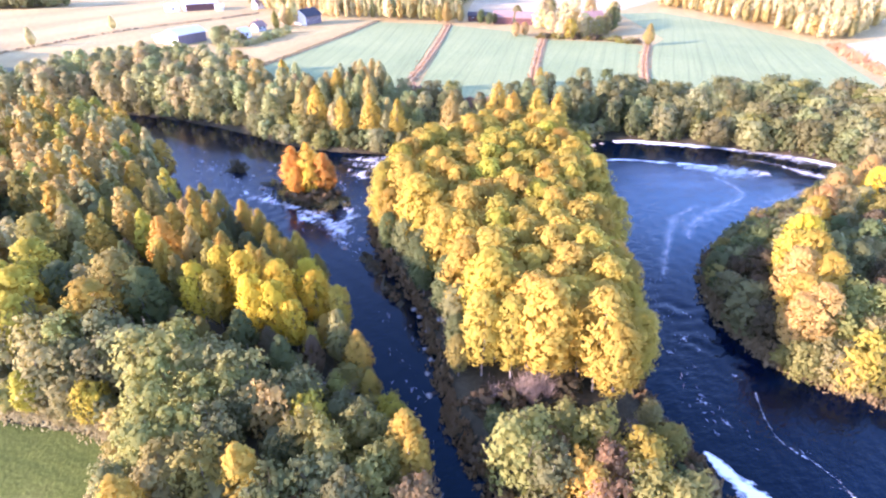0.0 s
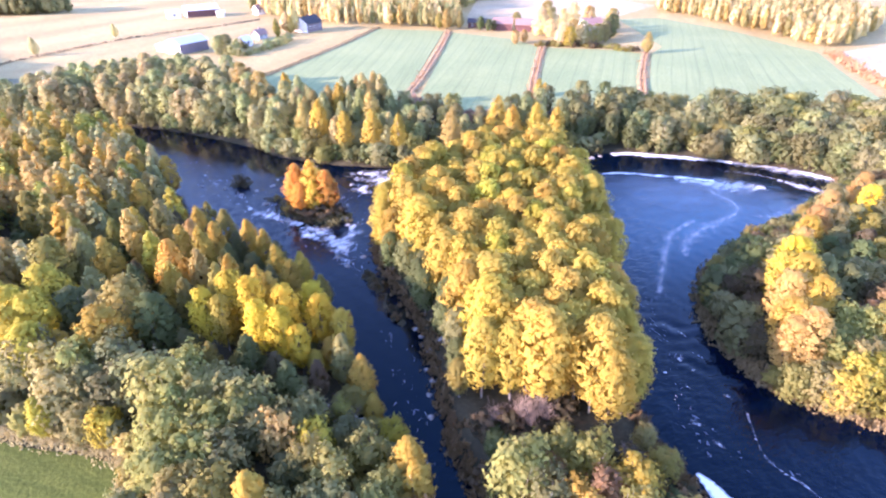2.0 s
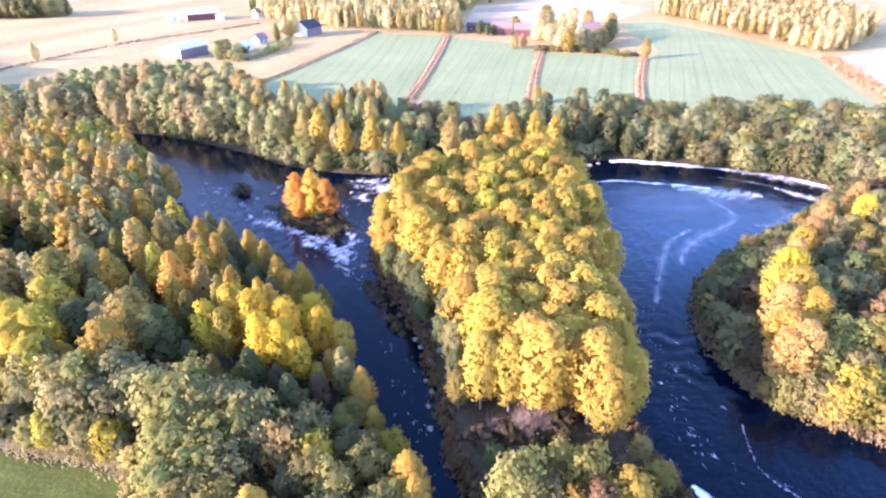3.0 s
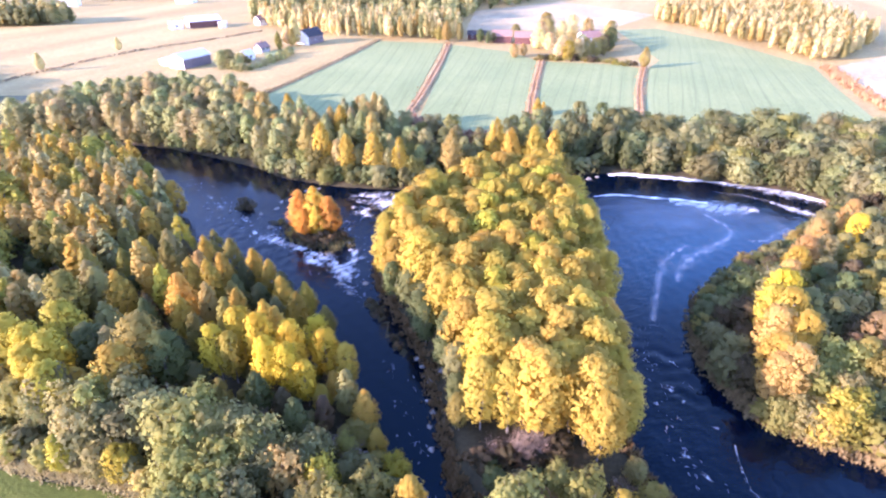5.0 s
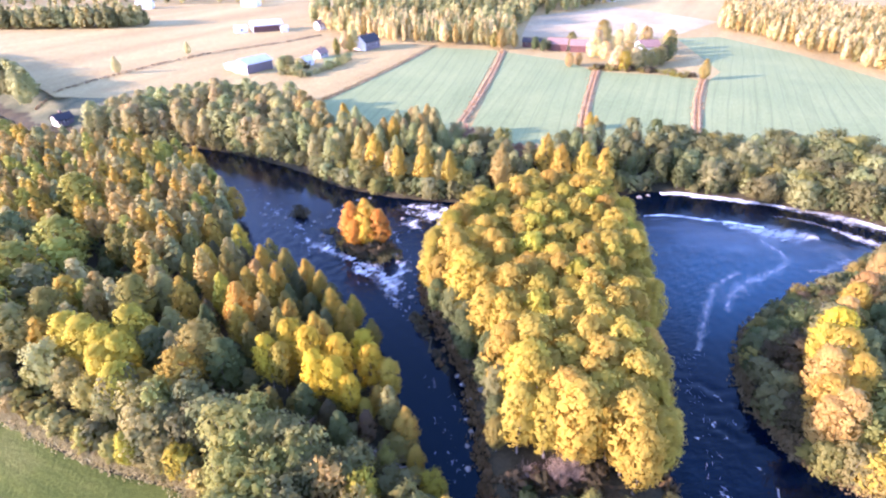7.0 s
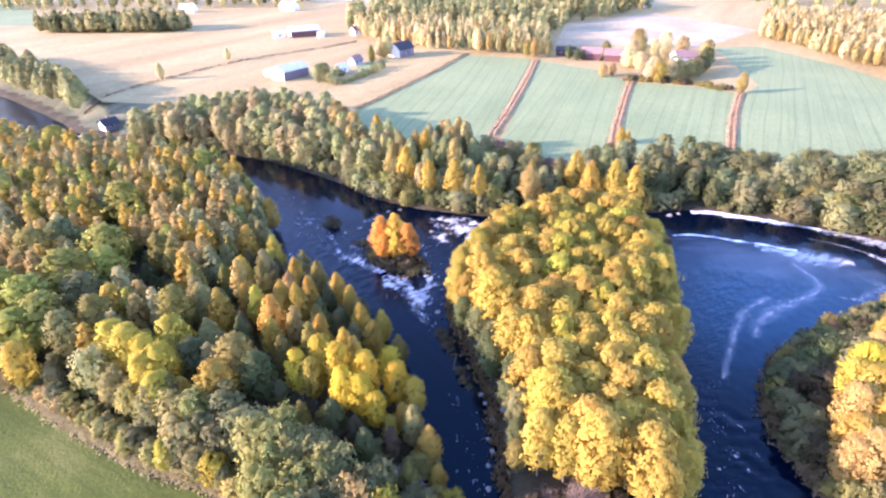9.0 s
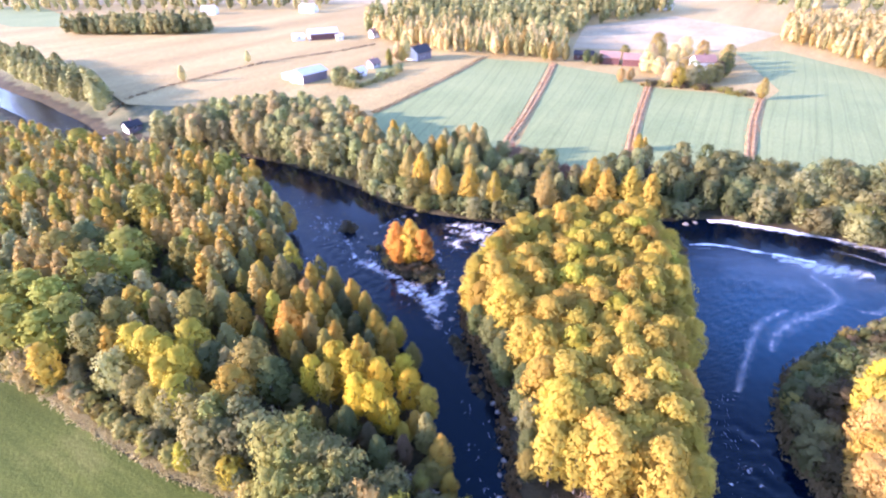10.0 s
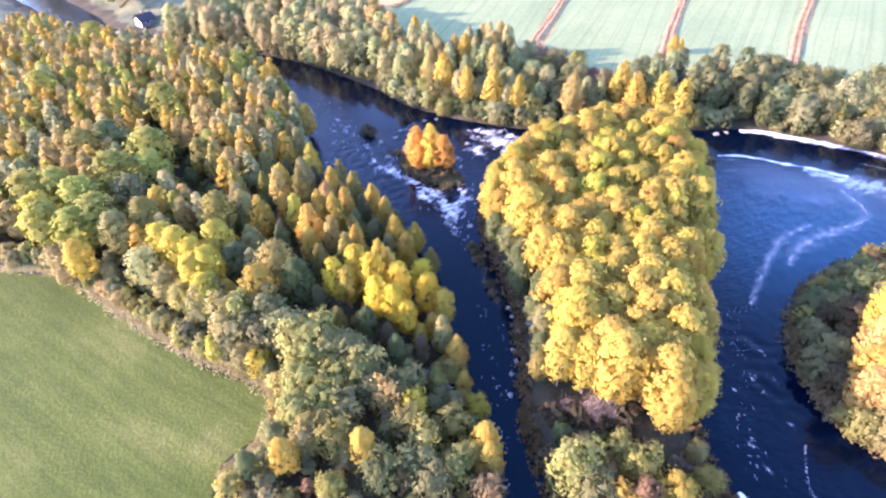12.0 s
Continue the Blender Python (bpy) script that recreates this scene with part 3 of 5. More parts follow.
def fill(n, ring, need, choose, where, tries=40):
    """Scatter up to n trees over a piece of land, each clear of its neighbours."""
    ring = np.array(ring, float)
    rng, nrng = random.Random(len(placed) + n), np.random.default_rng(len(placed) + n)
    spots = nrng.uniform(ring.min(0), ring.max(0), (n * tries, 2))
    taken = np.zeros((len(placed) + n, 3))
    taken[: len(placed)] = placed
    have, done = len(placed), 0
    for x, y in spots[inside(spots, ring)].tolist():
        if done >= n:
            break
        t = taken[: len(placed)]
        if ((t[:, 0] - x) ** 2 + (t[:, 1] - y) ** 2 < (need * t[:, 2] / 2.5) ** 2).any() or height_at(x, y) < 0.35:
            continue
        what = choose(rng, x, y)
        if what:
            tree(what[0], x, y, what[1], what[2], where, *what[3:])
            taken[len(placed) - 1] = placed[-1]
            done += 1
    return done


# the yellow aspens of the island
for x, y, top, c in [(23.4, 105, 13, GOLD), (17, 92.5, 12.5, GOLD), (5.9, 112.8, 13.5, YELLOW), (13.1, 117, 13.5, YELLOW), (-10.5, 90.4, 12, YELLOW), (-2.8, 100.9, 13.5, YELLOW),
                     (2.6, 85.1, 13, YELLOW), (8.6, 74.5, 12.5, YELLOW), (28, 107, 12, LIME), (27.2, 77, 12, YELLOW), (22.7, 74.4, 13, YELLOW), (15.6, 71.5, 13, YELLOW), (11.2, 65, 13, YELLOW),
                     (4.8, 51, 11.5, YELLOW), (8.4, 50.4, 11.5, YELLOW), (13.9, 51, 12, YELLOW), (18.9, 52, 12, YELLOW), (19.3, 46, 11, YELLOW), (22, 48.5, 11, YELLOW), (-3, 69, 8, GREEN),
                     (0.2, 62, 8, GREEN)]:
    tree("aspen", x, y, top * 1.06, c, "island", 1.0)


GROVE = np.array([(-1, 56), (-4, 68), (-8, 77), (-11.4, 86), (-12, 91), (-10.6, 95.5), (-6, 102), (-1, 109.5), (5, 117.5), (13, 123), (21, 121.5), (28, 113), (29.5, 100), (28.5, 85), (28.5, 77), (26, 66), (24, 55),
                  (23, 46.5), (16, 48), (3, 49.5)])


def island_mix(rng, x, y):
    edge = from_island(x, y)
    c = rng.choice([YELLOW, YELLOW, YELLOW, YELLOW, YELLOW, LIME])
    if y > 100 or edge < 4:
        c = rng.choice([YELLOW, YELLOW, YELLOW, LIME, GOLD])
    if edge < 4.5 and x < 8 and y < 84:
        return "aspen", rng.uniform(6.0, 8.6), rng.choice([GREEN, OLIVE, GREEN, GREY]), 1.2
    return "aspen", rng.uniform(11.4, 14.6) * (0.84 if edge < 4 else 1), c, rng.uniform(0.92, 1.2)


fill(190, GROVE, 2.45, island_mix, "island", 60)

# low growth on the island's head and shores
def island_low(rng, x, y):
    if y > 52 and y < 108 and from_island(x, y) > 3.2:
        return None
    if y > 52:
        return rng.choice([("shrub", rng.uniform(1.4, 2.6), rng.choice([BROWN, BROWN, GREEN, RUST])), ("bush", rng.uniform(2.0, 3.6), rng.choice([BROWN, GREEN, OLIVE, BROWN]))])
    if rng.random() < 0.07:
        return "willow", rng.uniform(3.0, 5.0), rng.choice([GREY, GREEN, OLIVE, RUST]), 1.0
    return "shrub", rng.uniform(1.2, 2.4), rng.choice([BROWN, BROWN, BROWN, RUST, GREEN]), 1.3


for x, y, top, c in [(7.6, 36.4, 9.1, FRESH), (15.4, 38.5, 7.3, OLIVE), (19.3, 35.7, 7.0, GOLD), (16.3, 34.6, 6.6, RUST), (13.4, 33.2, 6.4, GOLD), (18.8, 32.2, 6.7, FRESH), (22.3, 31.7, 6.0, FRESH), (13.3, 41.2, 4.8, FRESH),
                     (11.5, 37.9, 4.6, RUST), (23.2, 43.7, 3.6, TAN), (10.2, 34, 7.4, GREY), (15, 31.2, 6.0, RUST)]:
    tree("willow", x, y, top, c, "island", 0.82)
fill(200, ISLAND, 2.6, island_low, "island")

# the fiery trees of the rocky islet, and its brush
for x, y, top, c in [(-31.6, 108, 10.0, ORANGE), (-28.4, 108.4, 10.6, AMBER), (-25.0, 106.8, 9.2, ORANGE), (-27.6, 105.4, 7.6, AMBER), (-30.4, 105.6, 7.0, ORANGE)]:
    tree("birch", x, y, top, c, "islet", 1.4)
for x, y, top in [(-24, 104, 1.8), (-26, 102.6, 1.6), (-29, 103.4, 1.9), (-32, 105.6, 1.6), (-23.2, 106, 1.8), (-27.6, 101.7, 1.5), (-26.5, 104.5, 2.4), (-30, 104, 2.3), (-24.6, 103, 2.0), (-22.4, 104.6, 2.0), (-33, 107, 2.1), (-28, 102.6, 2.0), (-37.5, 112.5, 1.2), (-35, 111, 1.3), (-49, 122, 2.2),
                  (-48, 120.6, 1.6), (-12.6, 79.6, 1.3), (-11.6, 77.6, 1.2), (-13.4, 81.5, 1.1), (-8.4, 71, 1.0), (-7.4, 69, 1.0), (-6.5, 126.5, 1.4)]:
    tree("shrub", x, y, top, pick.choice([BROWN, OLIVE, RUST, BROWN]), "islet", 1.4)

# the mixed wood between meadow and river: the trees that stand out
for x, y, top, c in [(-31.9, 58.5, 9.8, VIVID), (-29.1, 61.5, 10.6, VIVID), (-26, 60, 11, VIVID), (-21.9, 60.6, 10.2, VIVID), (-21.2, 55.9, 9.6, VIVID), (-24, 56.3, 9.8, VIVID), (-17.1, 60.8, 9.4, VIVID),
                     (-14.1, 59.5, 8.6, LIME), (-18.9, 64.2, 9, VIVID), (-29.5, 58, 9, YELLOW), (-18.9, 55, 8, VIVID)]:
    tree("aspen", x, y, top, c, "wood", 1.02)
# round-headed trees towards the meadow
for x, y, top, c in [(-41.6, 58.3, 11.5, OLIVE), (-42.4, 53.4, 10.6, GOLD), (-58.9, 69.8, 11, OLIVE), (-60.1, 59, 11, LIME), (-54.1, 61.6, 11.4, LIME), (-52.7, 55.9, 10.6, LIME), (-54.6, 54.4, 10, LIME),
                     (-70.9, 65.5, 11, OLIVE), (-76.3, 54.2, 9.5, LIME), (-74.2, 61.5, 10.4, TAN), (-64.4, 60.7, 10, LIME), (-49.4, 58.9, 9.6, GREEN), (-37.5, 56.4, 10.4, GREEN), (-50.2, 51.2, 9.6, LIME), (-56.6, 57.8, 10.4, LIME)]:
    tree("aspen", x, y, top, c, "wood", 1.2)
for x, y, top, c in [(-67.2, 94.4, 10.8, GOLD), (-53, 81.8, 10.3, STRAW), (-51.8, 71.9, 10.3, GOLD), (-45.9, 74.3, 9.9, LIME), (-41.9, 71.5, 10.1, GOLD), (-42.1, 76.5, 9.9, GOLD), (-39.2, 76.5, 9.9, GOLD), (-64.7, 102.7, 10.1, STRAW),
                     (-59.8, 98.4, 10.1, GOLD), (-63.2, 117.1, 9.9, GOLD), (-52.1, 94.9, 9.9, LIME), (-44.6, 88.3, 9.3, GOLD), (-40, 88.7, 8.9, OLIVE), (-35.1, 86, 8.7, YELLOW), (-31, 81.9, 8.3, GOLD), (-42.4, 80.8, 9.3, STRAW),
                     (-45.6, 94.7, 8.3, OLIVE), (-59.3, 103.8, 9.3, TAN), (-77, 117.3, 10.3, STRAW), (-71, 104.9, 10.3, STRAW)]:
    tree("birch", x, y, top, c, "wood", 1.12)
for x, y, top, c in [(-23.9, 71.7, 8.5, YELLOW), (-27.5, 76.4, 8.3, GOLD), (-23.9, 77.6, 7.7, YELLOW), (-19.5, 72.2, 6.7, OLIVE), (-32, 68.9, 9.3, GOLD), (-33.1, 66.7, 8.9, OLIVE), (-27.2, 71.9, 6.7, GREY), (-31.1, 74.7, 6.9, GREEN),
                     (-56.4, 73.8, 9.9, TAN), (-49.3, 64, 9.9, TAN), (-46.2, 58.6, 9.7, TAN), (-77.9, 106.2, 10.3, GOLD), (-88.5, 118.3, 10.3, YELLOW), (-84.6, 107.4, 10.7, STRAW), (-79, 97.5, 10.7, STRAW), (-65.1, 82.9, 10.3, GOLD),
                     (-75.2, 89.5, 10.3, OLIVE), (-57.8, 74.9, 10.3, TAN), (-60.4, 90.3, 8.3, FRESH), (-45.8, 67.6, 8.3, GREEN)]:
    tree("birch", x, y, top, c, "wood", 1.12)
for x, y, top, c in [(-3.7, 37.2, 9.1, GOLD), (-2.9, 35.7, 7.6, GOLD), (-5, 35.5, 7, OLIVE), (-18.5, 32.8, 7.4, GOLD), (-27.6, 29.4, 7.4, GOLD), (-16.7, 54.2, 5.4, YELLOW), (-15.4, 56.6, 5.6, GOLD), (-10.5, 51.9, 7.6, GOLD),
                     (-8.6, 47.9, 5, GOLD), (-38.9, 49.9, 5, RUST), (-45.4, 43.4, 6, LIME), (-48.1, 53.2, 7.5, GOLD)]:
    tree("birch", x, y, top, c, "wood", 1.2)
# grey-green willows of the near edge
for x, y, top, c in [(-40, 51.2, 9, GREY), (-35.2, 48.1, 9, GREY), (-31.5, 45.1, 9.8, FRESH), (-30.2, 47.1, 9, FRESH), (-27.8, 45.7, 8.6, FRESH), (-29.9, 43.9, 8.6, FRESH), (-24.8, 46.4, 8, TAN), (-21.6, 44.7, 7.6, TAN),
                     (-22.9, 43.1, 7.4, FRESH), (-25.4, 41, 7.6, FRESH), (-22.7, 37.8, 6.8, GREY), (-18, 40.8, 6.6, STRAW), (-16.9, 42.6, 6.6, GREY), (-15.7, 44.7, 6.4, GREY), (-14, 40.8, 6, LIME), (-14.4, 37.8, 6, FRESH),
                     (-11.3, 35.7, 7, FRESH), (-8.2, 39.6, 6.6, FRESH), (-5.9, 44.2, 4.6, LIME), (-6.7, 33.9, 6.6, FRESH)]:
    tree("willow", x, y, top, c, "wood", 0.8)
for x, y, top, c in [(-2.6, 32.1, 6.4, RUST), (-22.5, 33.5, 6.4, OLIVE), (-38.1, 43, 5, LIME), (-29.9, 40, 7.6, FRESH), (-28.6, 36.2, 7, FRESH), (-25.9, 37.6, 7, FRESH), (-9.1, 30.9, 6.6, GREY), (-15.4, 30.5, 6.4, GREEN),
                     (-11.5, 32.6, 6, GREY), (-25.2, 34, 6.6, FRESH), (-43.5, 45, 8, TAN), (-40.4, 43.4, 5, TAN), (-26.3, 32.6, 6, TAN), (-15.7, 36.2, 4.6, GREEN), (-21, 41.6, 6, GREY), (-11.2, 42.6, 5, GREY), (-30.3, 32.5, 5, GREY)]:
    tree("willow", x, y, top, c, "wood", 0.85)
# pale, half-bare trees along the meadow
for x, y, top, c in [(-80.4, 54.6, 8, TAN), (-65.5, 56.1, 9, HAZE_TAN), (-60.1, 53.8, 7.5, TAN), (-56.1, 51.6, 7, FRESH), (-51.3, 49.8, 7, GREY), (-45.7, 48.9, 9, TAN), (-41.4, 47.2, 8, GREY), (-67.7, 55.2, 5, FRESH), (-72.7, 55.3, 5, TAN), (-49.8, 51, 9, GREY), (-77.1, 55.6, 3, TAN), (-52.4, 48.5, 4, HAZE_GREEN), (-47.4, 47.3, 4, FRESH), (-38.3, 46.3, 7.6, GREY), (-43.7, 49.3, 9, FRESH)]:
    tree("willow", x, y, top, c, "wood", 0.72)
for x, y, top, c in [(-86.9, 77.5, 11.5, LEAFY), (-86.8, 68.2, 11.5, LEAFY), (-94.8, 70.5, 11, LEAFY), (-80.7, 64.5, 11, LEAFY), (-88.6, 61, 10.6, LEAFY), (-98.8, 68.7, 11, LEAFY), (-86.6, 88.6, 11, LEAFY), (-81.2, 81.4, 10.5, LEAFY),
                     (-97.5, 109.8, 11.4, LEAFY), (-149.2, 148.4, 11.4, LEAFY), (-100.9, 85.5, 11, OLIVE), (-135.4, 111.7, 11, LEAFY), (-98.9, 91.1, 10.4, GREEN), (-83.2, 61.2, 10, LEAFY), (-79.7, 72.8, 10, GREY), (-107, 65, 10, LEAFY),
                     (-92.5, 63.5, 10, LIME)]:
    tree("alder", x, y, top, c, "wood", 1.6)
    placed[-1] = (x, y, 3.6)
ALLEY = smooth([(-99, 103), (-85.6, 94), (-73.2, 84.2), (-62.8, 76), (-55.3, 68.5), (-47, 62.5), (-38, 59), (-33.5, 54)])

WOOD = np.concatenate([WEST[(WEST[:, 1] > 24) & (WEST[:, 0] > -190)], np.array([(-190, 150), (-230, 110), (-200, 62), (-160, 57), (-95, 57), (-84, 57), (-68, 51), (-50.5, 45), (-34, 42), (-31, 34), (-34, 26)])])


def wood_mix(rng, x, y):
    edge = y - (57 + 0.0 * x) if x < -84 else y - (42 - 0.28 * (x + 34))
    near = y < 46 + rng.uniform(-4, 3) or edge < rng.uniform(1, 5)
    if near:
        return rng.choice([("willow", rng.uniform(5.6, 8.2), rng.choice([GREY, OLIVE, FRESH, GREEN, FRESH]), 0.85), ("willow", rng.uniform(4.6, 7.0), rng.choice([GREY, GREY, GREEN, TAN, OLIVE]), 0.9),
                           ("willow", rng.uniform(3.4, 5.0), rng.choice([RUST, OLIVE, GREEN, GREEN])), ("birch", rng.uniform(5, 7), rng.choice([OLIVE, GREEN, LIME]), 1.2)])
    if from_west(x, y) < 1.2:
        return None
    alley = float(gap(np.array([[x, y]]), ALLEY)[0]) if x > -105 and y < 108 else 99
    if alley < (4.0 if -78 < x < -36 else 2.6):
        return ("bush", rng.uniform(2, 3.6), GREEN, 1.2) if rng.random() < 0.5 else None
    if -50 < x < -28 and y < 66:
        return "birch", rng.uniform(5.6, 8.4), rng.choice([OLIVE, GREEN, GREEN, BROWN, GREY]), 1.1
    if x < -62 or y > 100:
        return "birch", rng.uniform(8.2, 11.2), rng.choice([STRAW, STRAW, HAZE_TAN, GOLD, HAZE_GREEN, YELLOW, OLIVE, STRAW, LEAFY]), rng.uniform(0.95, 1.25)
    if rng.random() < 0.3:
        return "birch", rng.uniform(8.4, 10.4), rng.choice([GOLD, STRAW, OLIVE, GOLD, TAN]), rng.uniform(0.95, 1.15)
    return "birch", rng.uniform(5.0, 8.0), rng.choice([GREEN, GREEN, OLIVE, BROWN, GREY, GREEN]), rng.uniform(0.95, 1.25)



for k in range(64):
    u = k / 63
    x, y = (-96 + 62 * u + pick.uniform(-0.8, 0.8), 0.0)
    y = float(np.interp(x, [-96, -84, -68, -50.5, -36, -34], [56, 56.8, 51, 45, 42, 40])) + pick.uniform(-0.6, 1.6)
    tree("bush", x, y, pick.uniform(1.6, 3.6), pick.choice([TAN, TAN, GREY, STRAW, OLIVE, FRESH]), "wood", 1.2)
EDGE = np.array([(-36, 41), (-31, 46), (-20, 42), (-6, 40), (-2, 30), (-2, 14), (-34, 14), (-33.5, 26), (-31.5, 34)])
fill(60, EDGE, 2.2, lambda rng, x, y: ("bush", rng.uniform(1.8, 3.4), rng.choice([GREY, TAN, OLIVE, RUST, GREEN]), 1.3), "wood", 60)
fill(760, WOOD, 3.7, wood_mix, "wood", 30)

# far bank: a belt of trees between the water and the fields
for x, y, top, c in [(-29.1, 153, 10, GOLD), (-33.1, 143.6, 11.5, YELLOW), (-26, 140, 10, GOLD), (-18.3, 138, 11.5, YELLOW), (-11.4, 136.5, 10.5, GOLD), (2.3, 137.5, 12, STRAW), (14.6, 144.4, 11.4, YELLOW),
                     (18.2, 141, 11, YELLOW), (24.6, 142, 11.5, YELLOW), (29.7, 140.5, 11.5, GOLD), (-47.3, 166, 9.6, GOLD), (-54.4, 160.5, 10.5, STRAW), (-38, 147, 10, STRAW), (-36, 152, 9.5, TAN)]:
    tree("birch", x, y, top * 1.1, c, "bank", 1.15)
belt = np.concatenate([NORTH[(NORTH[:, 0] > -150) & (NORTH[:, 0] < 97.5)], np.array([(115, 118), (135, 150), (118, 152), (100, 156), (64, 161), (30, 160), (14, 153), (0, 158), (-12, 168), (-32, 160), (-56, 169), (-70, 190), (-100, 196), (-140, 186)])])


def belt_mix(rng, x, y):
    far = from_north(x, y)
    if far < 1.0:
        return None
    if x < -70:
        return "alder", rng.uniform(8, 11), rng.choice([HAZE_TAN, HAZE_GREEN, HAZE_GREEN, HAZE_TAN, HAZE_TAN]), 1.2
    if -70 <= x < -45:
        return "alder", rng.uniform(8, 10.5), rng.choice([HAZE_GREEN, HAZE_GREEN, HAZE_TAN, STRAW]), 1.1
    if x < 35:
        if far < 5 or rng.random() < 0.2:
            return "willow", rng.uniform(4.0, 7.0), rng.choice([HAZE_GREEN, GREY, HAZE_GREEN, FRESH]), 1.0
        if x > -14:
            return ("alder", rng.uniform(6.0, 8.2), rng.choice([GREY, HAZE_GREEN, GREY, HAZE_GREEN]), 1.15) if far < 15 or x > 16 else None
        return "birch", rng.uniform(8.5, 11.5), rng.choice([HAZE_GREEN, STRAW, HAZE_TAN, GREY, HAZE_GREEN]), 1.1
    if x < 52:
        return "alder", rng.uniform(7.5, 9.5), rng.choice([GREEN, GREY, GREY]), 1.15
    return "willow", rng.uniform(5.5, 8.5), rng.choice([HAZE_GREEN, HAZE_GREEN, GREY, HAZE_GREEN, FRESH, GREY]), 1.1


def waterside(distance, reach, colours, low, high):
    """Bushes that lean over the water's edge."""
    return lambda rng, x, y: ("bush", rng.uniform(low, high), rng.choice(colours), 1.15) if 0.2 < distance(x, y) < reach else None


fill(90, belt, 2.2, waterside(from_north, 3.2, [GREY, GREY, HAZE_GREEN, GREEN], 2.8, 4.6), "bank", 120)
fill(330, belt, 2.9, belt_mix, "bank", 30)

# the wooded bend across the pool
for x, y, top, c in [(53.6, 71.3, 10.6, VIVID), (50.9, 69, 9.8, YELLOW), (52, 66.3, 10.4, GOLD), (48.6, 63.2, 10.4, PEACH), (46.4, 58, 10.4, GOLD), (45.4, 55.6, 9.4, PEACH), (47.6, 55.9, 10.2, PEACH), (52.3, 62.2, 9.2, GOLD),
                     (64.5, 83.9, 9.6, PEACH), (72.6, 92.8, 9.2, PEACH), (68.5, 84.7, 9.2, TAN), (62.1, 81.8, 8.8, GOLD), (85, 101.9, 9.2, PEACH), (80.2, 93.3, 9.2, VIVID), (57.6, 76.4, 9.0, PEACH), (76.5, 98, 9, TAN)]:
    tree("aspen", x, y, top, c, "spit", 1.15)
for x, y, top, c in [(63.7, 70.1, 7.4, TAN), (56, 59, 7, FRESH), (51.6, 56, 7, FRESH), (54.6, 55, 6.4, TAN), (48.2, 51.8, 6, TAN), (45.6, 52.8, 5.6, FRESH), (50.4, 50.6, 6, GOLD), (53, 51.6, 6.8, YELLOW), (50, 49.9, 4.4, STRAW),
                     (59.9, 70.2, 6.4, GREY), (66.5, 76.5, 6.8, GREY), (62.4, 66.1, 6, BROWN), (71.5, 85.4, 6.4, OLIVE), (49.1, 77.2, 6, GREEN), (53.5, 80.3, 6.6, GREEN), (57.9, 82.6, 6, TAN), (46, 72.4, 4.6, BROWN), (44.6, 65, 5.6, GREY),
                     (44.4, 59.7, 5.6, BROWN), (49.6, 72.4, 6, BROWN), (47.9, 74.5, 5.2, GREY), (43.4, 68.6, 4.6, GREY)]:
    tree("willow", x, y, top, c, "spit", 0.95)
BEND = np.concatenate([EAST[(EAST[:, 1] > 20) & (EAST[:, 1] < 124)], np.array([(120, 20), (150, 70), (150, 150), (115, 150), (98, 124)])])


def bend_mix(rng, x, y):
    shore = from_east(x, y)
    if shore < 0.8:
        return None
    if shore < 10:
        return "willow", rng.uniform(3.0, 5.2), rng.choice([GREY, GREEN, GREY, BROWN, GREEN, OLIVE]), 0.95
    if y < 64:
        return "alder", rng.uniform(5, 8), rng.choice([TAN, RUST, FRESH, OLIVE, GREY]), 1.2
    return "alder", rng.uniform(6, 9.5), rng.choice([OLIVE, GREEN, GREY, OLIVE, GREY, TAN, BROWN]), 1.2


fill(80, BEND, 1.7, waterside(from_east, 3.2, [GREEN, GREY, GREEN, RUST, OLIVE], 2.6, 4.2), "spit", 160)
SPIT = np.concatenate([EAST[(EAST[:, 1] > 36) & (EAST[:, 1] < 119)], np.array([(92, 108), (84, 80), (80, 40)])])
fill(110, SPIT, 2.6, bend_mix, "spit", 30)
fill(90, BEND, 3.4, bend_mix, "spit", 25)


# ---- the deep wood and the far woods: past counting, joined by colour ----
def joined_crowns(spots, seed):
    """Crowns of many trees as one array of leaf clumps; spots: x, y, ground, height, width."""
    rng = np.random.default_rng(seed)
    out, facing = [], []
    for x, y, z, s, w in spots:
        (c, f), a = FAR_CROWNS[rng.integers(len(FAR_CROWNS))], rng.uniform(0, 6.28)
        turn = np.array([[math.cos(a), -math.sin(a), 0], [math.sin(a), math.cos(a), 0], [0, 0, 1]])
        out.append((c @ turn.T) * (w * s, w * s, s) + (x, y, z))
        facing.append(f @ turn.T)
    return np.concatenate(out), np.concatenate(facing)


def woods(name, spots, colour, label, thin=1, seed=1):
    corners, facing = joined_crowns(spots, seed)
    if thin > 1:
        rng = np.random.default_rng(seed)
        some = rng.random(len(corners)) < 1.0 / thin
        corners, facing = corners[some], facing[some]
        mid = corners.mean(1, keepdims=True)
        corners = mid + (corners - mid) * (thin ** 0.5)
    ob = new(name, fast_faces(name, corners, LEAF, facing))
    ob.color = (*colour, 1)
    return tagged(ob, label, "trees", kind="stuff")


for n, (colour, spots) in enumerate(bulk.items()):
    woods("woodland", [(x, y, height_at(x, y), s, w) for x, y, s, w in spots], colour, f"{WORDS[colour]} birches deep in the dense wood", 1, n)
stems, stem_faces = [], []
